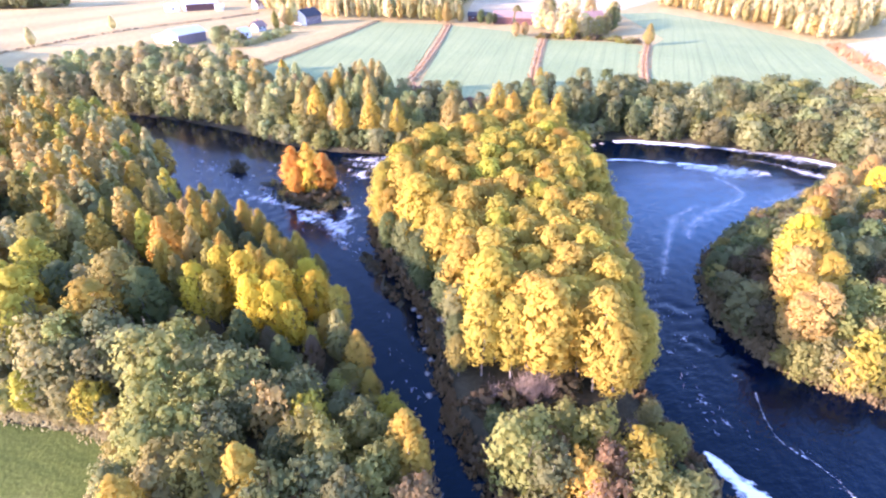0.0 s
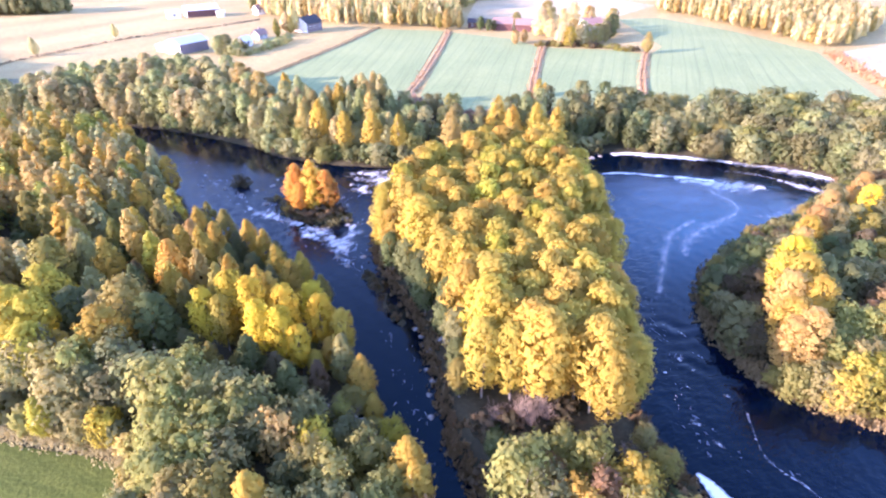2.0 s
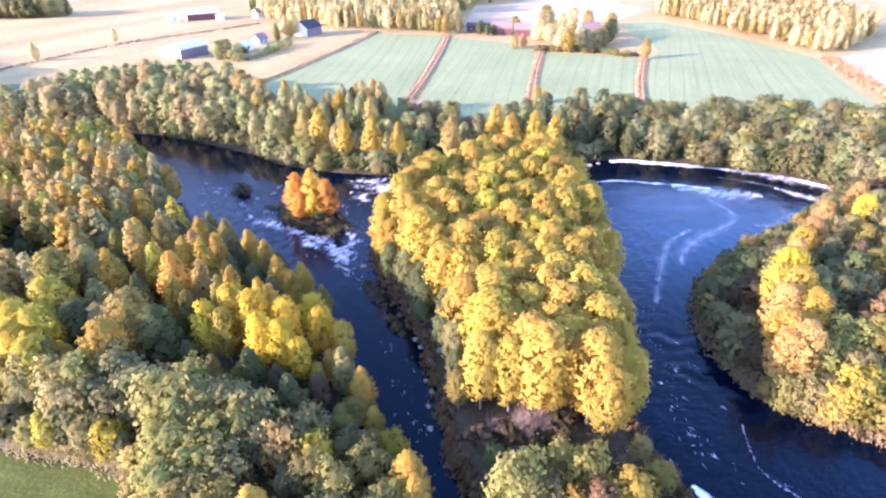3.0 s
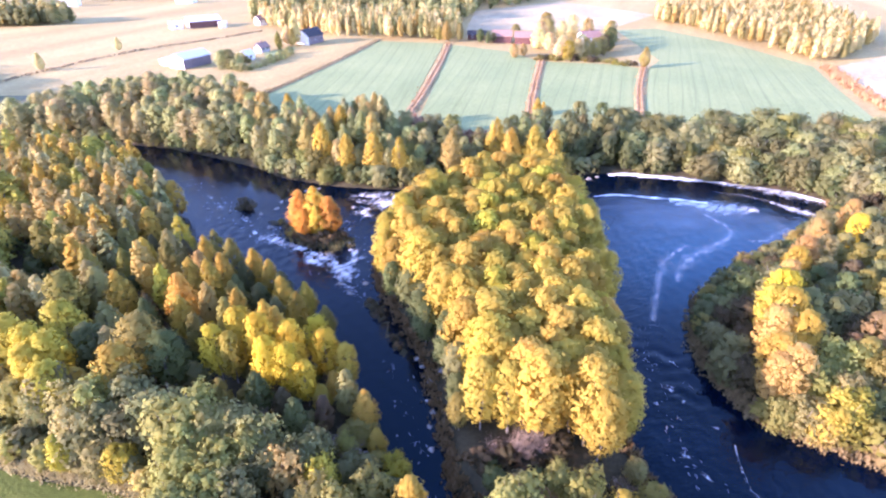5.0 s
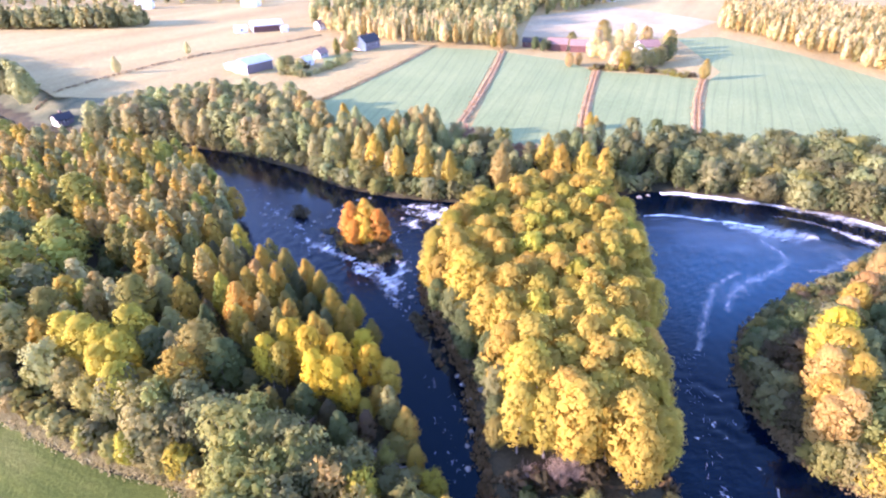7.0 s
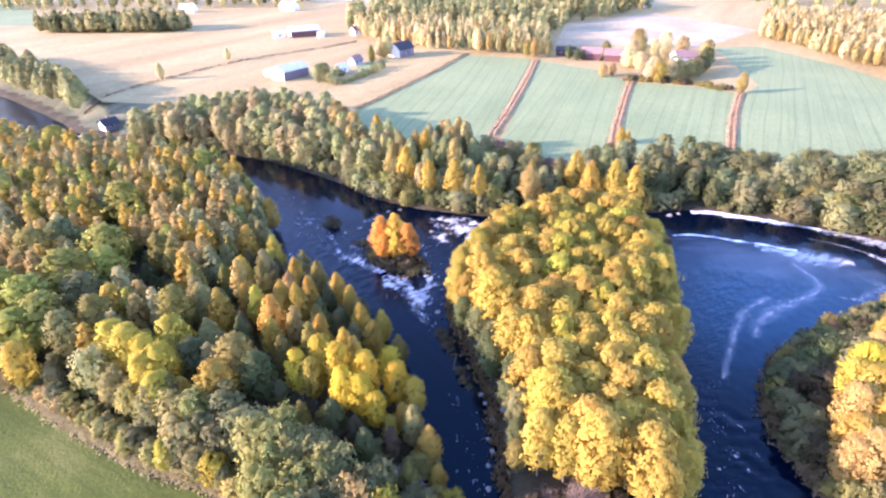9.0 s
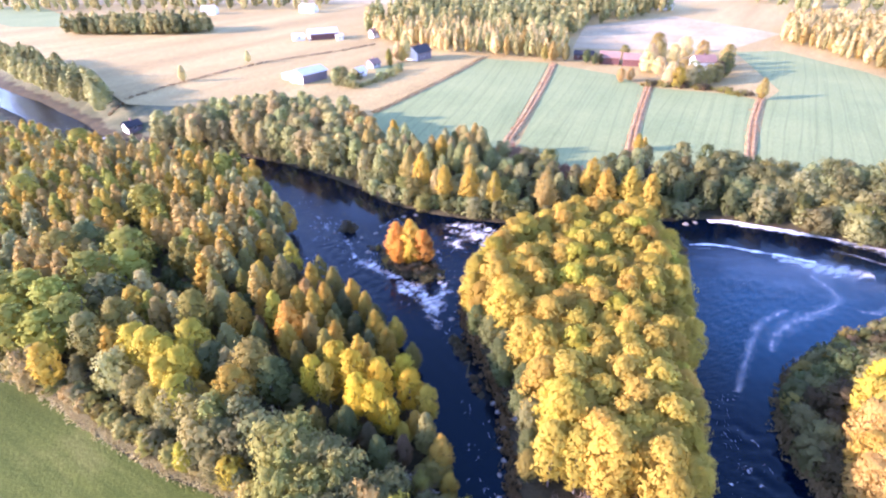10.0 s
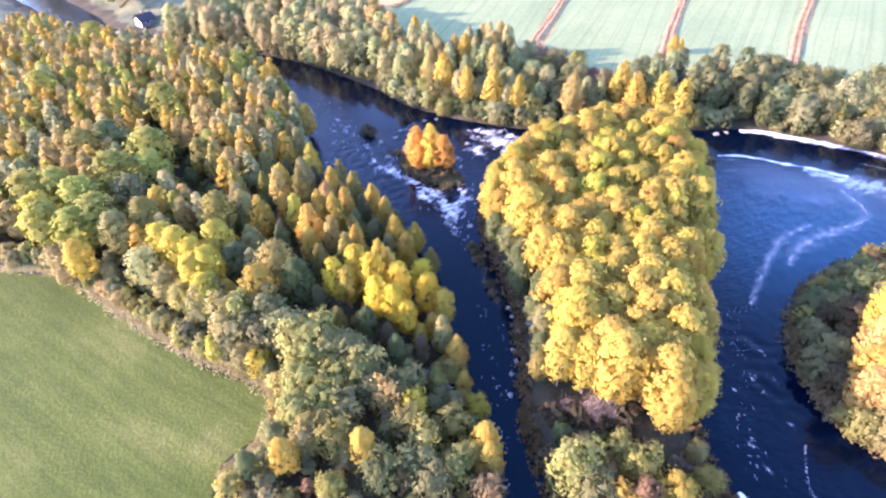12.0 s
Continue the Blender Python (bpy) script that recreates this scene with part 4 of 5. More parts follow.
for spots in bulk.values():
    for x, y, s, w in spots:
        z = height_at(x, y)
        tube(stems, stem_faces, [(x, y, z - 0.3), (x + 0.1, y, z + 5 * s), (x, y + 0.1, z + 10 * s)], (0.13, 0.1, 0.03), 5)
tagged(new("woodland_trunks", mesh_from("woodland_trunks", stems, stem_faces, BARK)), "pale grey trunks deep in the dense wood", "trunks", kind="stuff")


def scatter(ring, n, seed, space=0.0):
    ring = np.array(ring, float)
    rng = np.random.default_rng(seed)
    p = rng.uniform(ring.min(0), ring.max(0), (n * 6, 2))
    p = p[inside(p, ring)]
    kept = []
    for q in p.tolist():
        if len(kept) >= n:
            break
        if not space or all((q[0] - a) ** 2 + (q[1] - b) ** 2 > space * space for a, b in kept):
            kept.append(q)
    return kept


def far_wood(ring, n, space, mix, low, high, label, seed, thin=3, slim=1.0):
    rng = random.Random(seed)
    groups = {}
    for x, y in scatter(ring, n, seed, space):
        groups.setdefault(rng.choice(mix), []).append((x, y, FIELD_Z - 0.2, rng.uniform(low, high) / 11.0, slim * rng.uniform(0.75, 1.15)))
    for k, (colour, spots) in enumerate(groups.items()):
        woods("far_woods", spots, colour, f"{WORDS[colour]} {label}", thin, seed + k)


# far woods: most leaf colours are paled to stand in for haze
far_wood([(-98, 353), (-62, 332), (-36, 326), (6, 314), (12, 345), (2, 372), (-60, 400), (-130, 398)], 300, 3.4, [HAZE_YELLOW, STRAW, HAZE_YELLOW, HAZE_GREEN, HAZE_GREEN, HAZE_YELLOW, HAZE_TAN], 9, 14, "trees at the wood's edge behind the fields", 31, 3, 0.75)
far_wood([(-130, 398), (-60, 400), (2, 372), (16, 395), (28, 440), (100, 520), (60, 640), (-60, 640), (-150, 480)], 420, 6.5, [HAZE_GREEN, GREY, HAZE_GREEN, HAZE_TAN, HAZE_GREEN], 12, 18, "forest beyond the farms", 37, 6)
far_wood([(139, 388), (152, 350), (162, 304), (169, 256), (186, 262), (232, 310), (262, 420), (205, 470), (165, 452)], 720, 3.0, [HAZE_YELLOW, HAZE_YELLOW, STRAW, HAZE_YELLOW, TAN], 9, 13, "wood beside the wide crop field", 41, 3, 0.8)
far_wood([(-345, 362), (-262, 372), (-240, 388), (-262, 400), (-350, 386)], 130, 3.2, [HAZE_GREEN, GREY, HAZE_TAN], 10, 15, "copse past the stubble", 43, 3, 1.3)
far_wood([(-560, 470), (-300, 505), (-200, 520), (-220, 580), (-600, 620)], 160, 9, [HAZE_GREEN, GREY, HAZE_TAN], 10, 16, "distant wood on the plain", 47, 9)
far_wood([(200, 520), (330, 560), (420, 760), (150, 700)], 160, 9, [HAZE_TAN, HAZE_GREEN, HAZE_YELLOW], 10, 15, "distant wood on the plain", 53, 9)
far_wood([(-330, 700), (250, 760), (300, 1000), (-500, 1000)], 240, 14, [HAZE_GREEN, GREY, HAZE_TAN], 12, 18, "distant wood on the plain", 59, 12)
far_wood([(-900, 640), (-420, 700), (-520, 1000), (-1300, 900)], 200, 14, [HAZE_GREEN, GREY, HAZE_TAN], 12, 18, "distant wood on the plain", 61, 12)
far_wood([(-300, 262), (-262, 236), (-232, 219.5), (-196, 201.5), (-176, 190), (-180, 200), (-195, 214), (-222, 235), (-255, 248), (-300, 278)], 240, 2.6, [HAZE_GREEN, GREY, HAZE_GREEN, HAZE_GREEN], 9, 14, "trees along the upper river", 67, 1, 1.3)

# undergrowth that hides the floor of the wood and the banks
for colour, seed in ((OLIVE, 71), (BROWN, 72), (GREY, 73), (GREEN, 74)):
    spots = []
    for ring, n in ((WOOD, 170), (BEND, 70), (belt, 50)):
        for x, y in scatter(ring, n, seed, 0):
            h = height_at(x, y)
            if h > 0.3 and x > -125:
                spots.append((x, y, h - 0.5, pick.uniform(1.8, 3.8) / 11.0, pick.uniform(2.0, 3.2)))
    woods("undergrowth", spots, colour, f"{WORDS[colour]} undergrowth between the trees", 4, seed)

# ---- garden trees and lone trees among the fields ----
for x, y, top, c in [(87.8, 246.5, 9, STRAW), (30.5, 176, 6, GOLD), (33, 179, 4, GOLD), (-174, 243.5, 8, HAZE_YELLOW), (-163, 288, 7, HAZE_YELLOW), (-78, 306, 14, HAZE_YELLOW), (-81, 301, 11, HAZE_YELLOW), (-78.5, 300, 9, STRAW),
                     (-85, 297, 8, OLIVE), (2, 312, 11, STRAW), (-2, 314, 9, OLIVE), (9, 313, 10, TAN)]:
    tree("birch", x, y, top, c, "farm", 1.3)
for x, y, top, c in [(33.8, 270, 7, STRAW), (38.5, 274, 6.5, STRAW), (48.2, 292, 11, HAZE_YELLOW), (52.7, 286, 10, HAZE_YELLOW), (53.5, 264.5, 9, HAZE_YELLOW), (57.7, 263, 10, YELLOW), (63, 266, 10.5, HAZE_YELLOW), (56, 270, 11, HAZE_YELLOW),
                     (61, 272, 12, STRAW), (67.2, 268, 10, TAN), (66, 275, 11, HAZE_YELLOW), (72, 271, 10, TAN), (76, 274, 10, TAN), (81, 283, 11, GREEN), (78, 279, 10, BROWN), (84, 290, 12, GREEN), (63.5, 311, 12, HAZE_YELLOW),
                     (72.6, 329, 13, HAZE_YELLOW), (51.9, 309, 12, HAZE_YELLOW), (58, 318, 12, TAN), (86, 300, 12, STRAW), (90, 312, 12, STRAW), (80, 322, 12, STRAW), (60, 340, 13, OLIVE), (24, 306, 7, GREEN), (20, 310, 8, GREEN),
                     (27, 309, 6, GREEN), (40, 320, 9, OLIVE), (-98.5, 250.5, 8, HAZE_GREEN), (-95, 252, 8.5, GREY), (-99, 256, 7.5, HAZE_GREEN), (-90, 250, 6, HAZE_GREEN), (-83, 291, 6, OLIVE)]:
    tree("alder", x, y, top * 0.85, c, "farm", 1.45)
for x, y in [(-93.5, 262.5), (-90, 260), (-91, 246.5), (-88.5, 244), (-86, 242.5), (-83.5, 245.5), (-82, 250), (-80.5, 254.5), (-79, 259), (-78, 263.5), (-76.5, 268), (-75.5, 273), (-75, 279), (-93.5, 247.8), (-96.5, 247)]:
    tree("bush", x, y, pick.uniform(2.4, 4.2), pick.choice([GREY, HAZE_GREEN, HAZE_TAN, HAZE_GREEN]), "farm", 1.5)
for k in range(26):
    u = k / 25
    tree("shrub", 44 + 40 * u + pick.uniform(-1, 1), 264 - 14 * u + 6 * math.sin(3 * u) + pick.uniform(-2, 2), pick.uniform(1.5, 3), pick.choice([TAN, OLIVE, BROWN]), "farm", 1.5)


# ---- strips of dry grass with a ditch between the crops ----
def ridge(name, line, width, height, label, mat=DRY, ditch=True):
    """A low bank that follows a line, hollowed along its middle."""
    line = smooth(line, False, 8)
    way = unit(np.gradient(line, axis=0))
    side = np.stack([-way[:, 1], way[:, 0]], 1)
    rng = np.random.default_rng(len(line))
    prof = [(-0.5, 0.0), (-0.34, 1.0), (-0.12, 0.75), (0.0, -0.1 if ditch else 1.0), (0.12, 0.75), (0.34, 1.0), (0.5, 0.0)]
    verts, faces = [], []
    for p, sd in zip(line, side):
        z = height_at(*p)
        for u, h in prof:
            q = p + sd * (u * width * rng.uniform(0.85, 1.15))
            verts.append((q[0], q[1], max(z, MEADOW_Z - 2) + 0.12 + height * h * rng.uniform(0.6, 1.3)))
    k = len(prof)
    for i in range(len(line) - 1):
        for j in range(k - 1):
            a = i * k + j
            faces.append((a, a + 1, a + k + 1, a + k))
    return tagged(new(name, smooth_faces(mesh_from(name, verts, faces, mat))), label, "grass strip", kind="structure")


def tufts(name, line, width, n, size, colour, label, seed):
    """Bunches of standing blades along a line."""
    line = smooth(line, False, 20)
    rng = np.random.default_rng(seed)
    p = line[rng.integers(len(line), size=n)] + rng.normal(0, width / 2.6, (n, 2))
    z = np.array([height_at(*q) for q in p])
    mid = np.repeat(np.column_stack([p, z + 0.1]), 4, 0) + rng.normal(0, 0.15, (4 * n, 3)) * (1, 1, 0)
    tall = size * rng.uniform(0.5, 1.3, (4 * n, 1))
    a = rng.uniform(0, 6.28, 4 * n)
    across = np.stack([np.cos(a), np.sin(a), 0 * a], 1) * size * 0.32
    lean = rng.normal(0, 0.25, (4 * n, 3)) * (1, 1, 0) * tall + (0, 0, 1) * tall
    corners = np.stack([mid - across, mid + across, mid + across * 0.5 + lean, mid - across * 0.4 + lean], 1)
    ob = new(name, fast_faces(name, corners, DRYLEAF))
    ob.color = (*colour, 1)
    return tagged(ob, label, "grass", kind="stuff")


STRIPS = [[(3, 307), (-1, 262), (-7, 210), (-11.5, 172), (-2, 163)], [(45.5, 262), (37, 222), (30, 186), (28, 170)], [(88, 247), (76, 214), (65.5, 180), (61, 164)]]
for k, line in enumerate(STRIPS):
    ridge("grass_strip", line, 3.2, 0.5, "tan dry grass strip with a ditch between crops")
    tufts("dry_grass", line, 2.0, 650, 0.5, (0.35, 0.205, 0.1), "tall withered tan grass along the ditch", 80 + k)
ridge("field_bank", [(-66, 206), (-58, 232), (-46, 275), (-36, 318)], 3.0, 0.4, "brown grassy ditch edge between stubble and crop")
tufts("dry_grass", [(-66, 206), (-58, 232), (-46, 275), (-36, 318)], 1.6, 700, 0.6, (0.25, 0.2, 0.1), "dark rough grass along the field edge", 84)
tufts("dry_grass", [(-182, 200), (-174, 240), (-156, 287), (-126, 325), (-110, 350)], 1.6, 420, 0.7, (0.3, 0.22, 0.13), "dark weeds in a ditch across the stubble", 85)
tufts("dry_grass", [(-12, 172), (-4, 164), (4, 156), (14, 153)], 4.0, 500, 1.2, (0.32, 0.19, 0.12), "reddish brown scrub grass above the bank", 86)
tufts("dry_grass", [(150, 180), (158, 215), (168, 246)], 4.0, 600, 1.2, (0.38, 0.21, 0.1), "rusty rough grass beside the crop", 87)
tufts("dry_grass", [(-95, 54.5), (-84, 55.5), (-68, 49.5), (-50.5, 43.8), (-36, 40.5), (-32.5, 34), (-35, 27)], 1.5, 6000, 0.26, (0.5, 0.42, 0.2), "pale withered grass beside the meadow's edge", 88)

# brown sedge on the shores of the island and the islet
ring = np.concatenate([ISLAND, ISLAND[:1]])
tufts("sedge", [tuple(p) for p in ring[::3]], 1.8, 2600, 0.7, (0.2, 0.13, 0.06), "brown sedge along the island's shore", 89)
tufts("sedge", [(-33, 109.5), (-28, 106), (-23, 103.5)], 4.6, 700, 0.7, (0.2, 0.17, 0.07), "olive sedge on the rocky islet", 90)


tufts("sedge", [tuple(p) for p in EAST[(EAST[:, 1] > 34) & (EAST[:, 1] < 124)][::3]], 2.0, 1500, 0.8, (0.21, 0.15, 0.07), "brown sedge along the wooded bend's shore", 91)


# ---- foam ----
def ribbon(name, line, width, mat, label, lift=0.05):
    """A band of froth that lies on the water along a line; widths at start, middle and end."""
    line = smooth(line, False, 8)
    way = unit(np.gradient(line, axis=0))
    side = np.stack([-way[:, 1], way[:, 0]], 1)
    n, across = len(line), 5
    w = np.interp(np.linspace(0, 1, n), np.linspace(0, 1, len(width)), width)
    pts = np.concatenate([line + side * (w * (j / (across - 1) - 0.5))[:, None] for j in range(across)])
    z = np.maximum(waves(pts), -0.04) + lift
    faces = [(j * n + i, j * n + i + 1, (j + 1) * n + i + 1, (j + 1) * n + i) for j in range(across - 1) for i in range(n - 1)]
    me = smooth_faces(mesh_from(name, np.column_stack([pts, z]), faces, mat))
    uv = me.uv_layers.new(name="along")
    v_of = np.repeat(np.linspace(0, 1, across), n)
    for loop in me.loops:
        uv.data[loop.index].uv = (0.0, v_of[loop.vertex_index])
    return tagged(new(name, me), label, "foam", kind="stuff")


ribbon("shore_foam", [(46, 141.8), (53, 142), (60, 140.2), (66, 138.6), (71, 137.4), (76, 135.6)], (2.0, 4.4, 3.8, 2.6, 1.5), SHOREFOAM, "thick white foam along the far shore")
ribbon("shore_foam", [(74, 136.4), (82, 133.6), (88, 130), (92, 126.8), (96, 124)], (3.4, 8.0, 8.5, 5.0), DRIFT, "thick white foam along the far shore")
ribbon("foam_streak", [(38.5, 127.6), (44.5, 128.6), (51, 127.2), (58.8, 125.6), (66, 123.4)], (0.8, 1.4, 1.4, 1.6), SHOREFOAM, "white foam line across the pool")
ribbon("foam_streak", [(57, 125), (62, 122.6), (67, 120.6), (72, 120), (76.5, 119)], (3.0, 8.0, 10.0, 9.0, 3.0), DRIFT, "thin foam patch drifting on the pool")
ribbon("foam_streak", [(62.5, 117.5), (65, 111.5), (64.2, 107), (60, 103.2), (55.1, 100.1), (51, 96.8), (47, 92), (45.6, 88)], (5.5, 3.4, 4.0, 5.0, 6.5, 7.0, 5.0, 1.5), POOLFOAM, "curling foam trail on the pool")
ribbon("foam_streak", [(53, 102.4), (46.5, 97), (43.2, 91.5), (40.8, 86), (38.6, 81), (36.6, 76)], (3.0, 4.4, 3.6, 3.2, 2.4), POOLFOAM, "curling foam trail on the pool")
ribbon("foam_streak", [(79, 110), (74, 106.6), (70.3, 104), (67, 104.6)], (4.0, 4.5, 3.4, 1.4), POOLFOAM, "thin foam near the pool's shore")
ribbon("foam_streak", [(72, 101.5), (68.6, 99.4), (63.8, 96.8), (56, 91.4), (49, 86.2)], (1.0, 2.4, 2.6, 2.2, 1.2), POOLFOAM, "broken foam thread along the bend")
ribbon("foam_streak", [(47, 82), (44.6, 80), (43, 77), (41.8, 73)], (0.9, 0.8, 0.5), FLECK, "thin foam line off the wooded point")
ribbon("foam_streak", [(38.6, 49.5), (37.8, 45.7), (37.6, 42.8), (38.4, 40.8), (39.8, 39), (41.2, 36), (42, 30)], (0.8, 0.9, 1.0, 0.8), FLECK, "broken foam streak down the river")
ribbon("foam_bank", [(28.6, 40.4), (29.6, 38.6), (30.6, 36.6), (31.4, 34), (32, 30)], (0.5, 2.2, 3.6, 4.0), SHOREFOAM, "thick white foam drift by the island")


ribbon("foam_streak", [(90, 128.6), (94, 125.8), (97, 123)], (1.4, 3.8, 2.4), SHOREFOAM, "thick white foam along the far shore")


ribbon("foam_streak", [(70, 130.6), (76, 128.4), (80.4, 125.6), (83, 123.6)], (1.0, 1.8, 1.6, 0.8), POOLFOAM, "thin foam drifting off the far shore")
ribbon("foam_streak", [(82, 124), (86, 119), (90, 116.4), (93, 116)], (1.5, 4.0, 4.0, 2.0), DRIFT, "thin foam near the pool's shore")


def froth_patch(x, y, a, b, turn, mat, label, lift=0.08):
    """A patch of broken white water, thickest in its middle."""
    c, sn = math.cos(radians(turn)), math.sin(radians(turn))
    rings, spokes = 7, 26
    rng = np.random.default_rng(int(abs(x * 10 + y)))
    wob = 1 + 0.25 * np.sin(np.arange(spokes) * 2 * math.pi / spokes * 3 + rng.uniform(0, 6)) + 0.15 * rng.normal(0, 1, spokes)
    pts, vs = [(x, y)], [0.5]
    for r in range(1, rings + 1):
        for k in range(spokes):
            ang, u = 2 * math.pi * k / spokes, r / rings * wob[k]
            px, py = u * a * math.cos(ang), u * b * math.sin(ang)
            pts.append((x + px * c - py * sn, y + px * sn + py * c))
            vs.append(0.5 * (1 - r / rings))
    pts = np.array(pts)
    z = np.maximum(waves(pts), -0.04) + lift + 0.12 * np.sin(pts[:, 0] * 2.3 + pts[:, 1]) * np.array(vs)
    faces = [(0, 1 + k, 1 + (k + 1) % spokes) for k in range(spokes)]
    for r in range(rings - 1):
        for k in range(spokes):
            i0, i1 = 1 + r * spokes + k, 1 + r * spokes + (k + 1) % spokes
            faces.append((i0, i0 + spokes, i1 + spokes, i1))
    me = smooth_faces(mesh_from("white_water", np.column_stack([pts, z]), faces, mat))
    uv = me.uv_layers.new(name="along")
    for loop in me.loops:
        uv.data[loop.index].uv = (0.0, vs[loop.vertex_index])
    return tagged(new("white_water", me), label, "foam", kind="stuff")


for x, y, a, b, turn in [(-18.5, 128.2, 7.5, 2.8, -8), (-14.5, 123.8, 8.5, 4.2, -18), (-19.4, 118.6, 4.0, 2.4, -50), (-12.5, 119.5, 3.0, 1.6, -40), (-37.5, 105.0, 6.0, 3.0, -28), (-31, 101.6, 5.0, 2.2, -30),
                         (-24.5, 97.0, 6.5, 3.0, -40), (-20.2, 92.6, 5.5, 3.8, -50), (-18.4, 96.6, 4.0, 2.0, 60), (-27, 96.2, 4.2, 2.2, -35), (-11.5, 127.5, 4.0, 1.8, -10), (-19.0, 99.4, 3.2, 1.6, -75), (-42.6, 108.6, 2.4, 1.2, -50)]:
    froth_patch(x, y, a, b, turn, WHITEWATER, "churning white water of the rapid")
for x, y, a, b, turn in [(-40, 125.4, 4.5, 1.4, 60), (-46, 114.2, 3.6, 1.3, -40), (-55, 121.6, 3.6, 1.2, -50), (-60, 127.5, 2.6, 1.0, -50), (-38, 129.6, 2.6, 1.0, 50), (-21.5, 110.5, 2.8, 1.0, -70), (-18, 86.4, 2.6, 1.2, -50)]:
    froth_patch(x, y, a, b, turn, RIFFLE, "thin white riffle near the rapid", 0.06)


froth_patch(58, 117, 24, 8, -12, FILM, "thin milky film of foam on the pool", 0.04)


def flecks(name, line, width, n, size, label, seed):
    """Small torn scraps of froth strewn along the current in loose clusters."""
    line = smooth(line, False, 10)
    rng = np.random.default_rng(seed)
    heads = rng.integers(len(line), size=max(n // 6, 1))
    verts, faces = [], []
    for k in range(n):
        c = line[heads[k % len(heads)]] + rng.normal(0, width / 5, 2) * 0.9 + (line[min(heads[k % len(heads)] + 1, len(line) - 1)] - line[heads[k % len(heads)]]) * rng.normal(0, 1)
        c = c + np.random.default_rng(seed + heads[k % len(heads)]).normal(0, width / 3, 2)
        m, r, turn = rng.integers(5, 9), size * rng.uniform(0.25, 1.0) ** 1.5, 1.75 + rng.normal(0, 0.5)
        first = len(verts)
        for a in np.linspace(0, 2 * math.pi, m, endpoint=False):
            rr = r * rng.uniform(0.4, 1.2)
            u, v = rr * math.cos(a) * 2.6, rr * math.sin(a) * 0.4
            q = c + (u * math.cos(turn) - v * math.sin(turn), u * math.sin(turn) + v * math.cos(turn))
            verts.append((q[0], q[1], float(waves(np.array([q]))[0]) + 0.05))
        faces.append(tuple(range(first, first + m)))
    return tagged(new(name, mesh_from(name, verts, faces, FROTH)), label, "foam", kind="stuff")


for x, y, a, b in [(33.7, 59.5, 1.6, 0.8), (32.8, 54, 1.3, 0.6), (37.5, 52.2, 0.9, 0.5), (31.5, 47.7, 1.2, 0.5), (32.7, 44.7, 1.0, 0.6), (36.2, 65.2, 1.2, 0.6), (35, 57, 1.0, 0.5), (30.6, 56.8, 1.1, 0.5)]:
    froth_patch(x, y, a, b, -50, RIFFLE, "torn scrap of foam on the river", 0.06)
flecks("foam_flecks", [(34, 74), (33.5, 64), (32.8, 55), (31.8, 47), (33.5, 40)], 4.0, 110, 0.15, "scraps of foam on the river's ripples", 3)
flecks("foam_flecks", [(39, 55), (38, 46), (38.4, 40), (41, 35), (44, 30)], 2.4, 36, 0.15, "scraps of foam on the current", 4)
flecks("foam_flecks", [(-17, 86), (-9.6, 68), (-6, 59), (-4.2, 51), (-1.6, 42), (1.5, 34)], 3.4, 80, 0.16, "scraps of foam in the narrow channel", 5)
flecks("foam_flecks", [(-70, 134), (-58, 124), (-47, 114), (-38, 104)], 8.0, 150, 0.3, "scraps of foam above the rapid", 6)
flecks("foam_flecks", [(-20, 118), (-21, 106), (-21, 96), (-16, 86)], 6.0, 130, 0.3, "scraps of foam below the rapid", 7)


# ---- rocks ----
def rock_mesh(seed):
    rng = random.Random(seed)
    bm = bmesh.new()
    bmesh.ops.create_icosphere(bm, subdivisions=2, radius=1.0)
    off = Vector((rng.uniform(0, 50), rng.uniform(0, 50), rng.uniform(0, 50)))
    for v in bm.verts:
        v.co *= 1 + 0.5 * noise.noise(v.co * 1.1 + off) + 0.15 * noise.noise(v.co * 3 + off)
        v.co.z *= 0.62
    return to_mesh(bm, "rock", ROCK)


ROCKS = [rock_mesh(k) for k in range(5)]


def rock(x, y, size, label="weathered grey boulder in the river"):
    ob = new("rock", ROCKS[pick.randrange(5)])
    ob.matrix_world = Matrix.LocRotScale((x, y, max(height_at(x, y), -0.15 * size)), Euler((0, 0, pick.uniform(0, 6.28))), (size, size * pick.uniform(0.7, 1.1), size))
    tagged(ob, label, "rock", "river boulders")


for x, y, r in [(39.8, 139, 0.9), (42.5, 140.4, 0.7), (-4.3, 66.5, 0.55), (-3.4, 64.6, 0.5), (-2.0, 61.2, 0.6), (-2.3, 57.4, 0.5), (-1.6, 55.2, 0.45), (-2.0, 52.6, 0.5), (-1.7, 48.8, 0.45), (-3.2, 62.6, 0.4),
                (-17.6, 84.7, 0.6), (-15.2, 88, 0.6), (-20, 88, 0.5), (-33, 103, 0.8), (-24.5, 99, 0.7), (-21, 103.5, 0.7), (-40, 111.2, 0.8), (-44, 118, 0.7), (-41, 121, 0.8), (-47, 116, 0.6), (-52, 119.5, 0.6),
                (-15, 125.6, 0.8), (-11, 124.6, 0.9), (-22, 121.5, 0.7), (-8, 124.6, 0.8), (-36, 131.5, 0.7), (-33, 133, 0.6), (-58, 121, 0.7)]:
    rock(x, y, r)
for x, y in ((-0.2, 62.8), (1.0, 62.9)):
    rock(x, y, 0.75, "pale boulder among sedge on the shore")


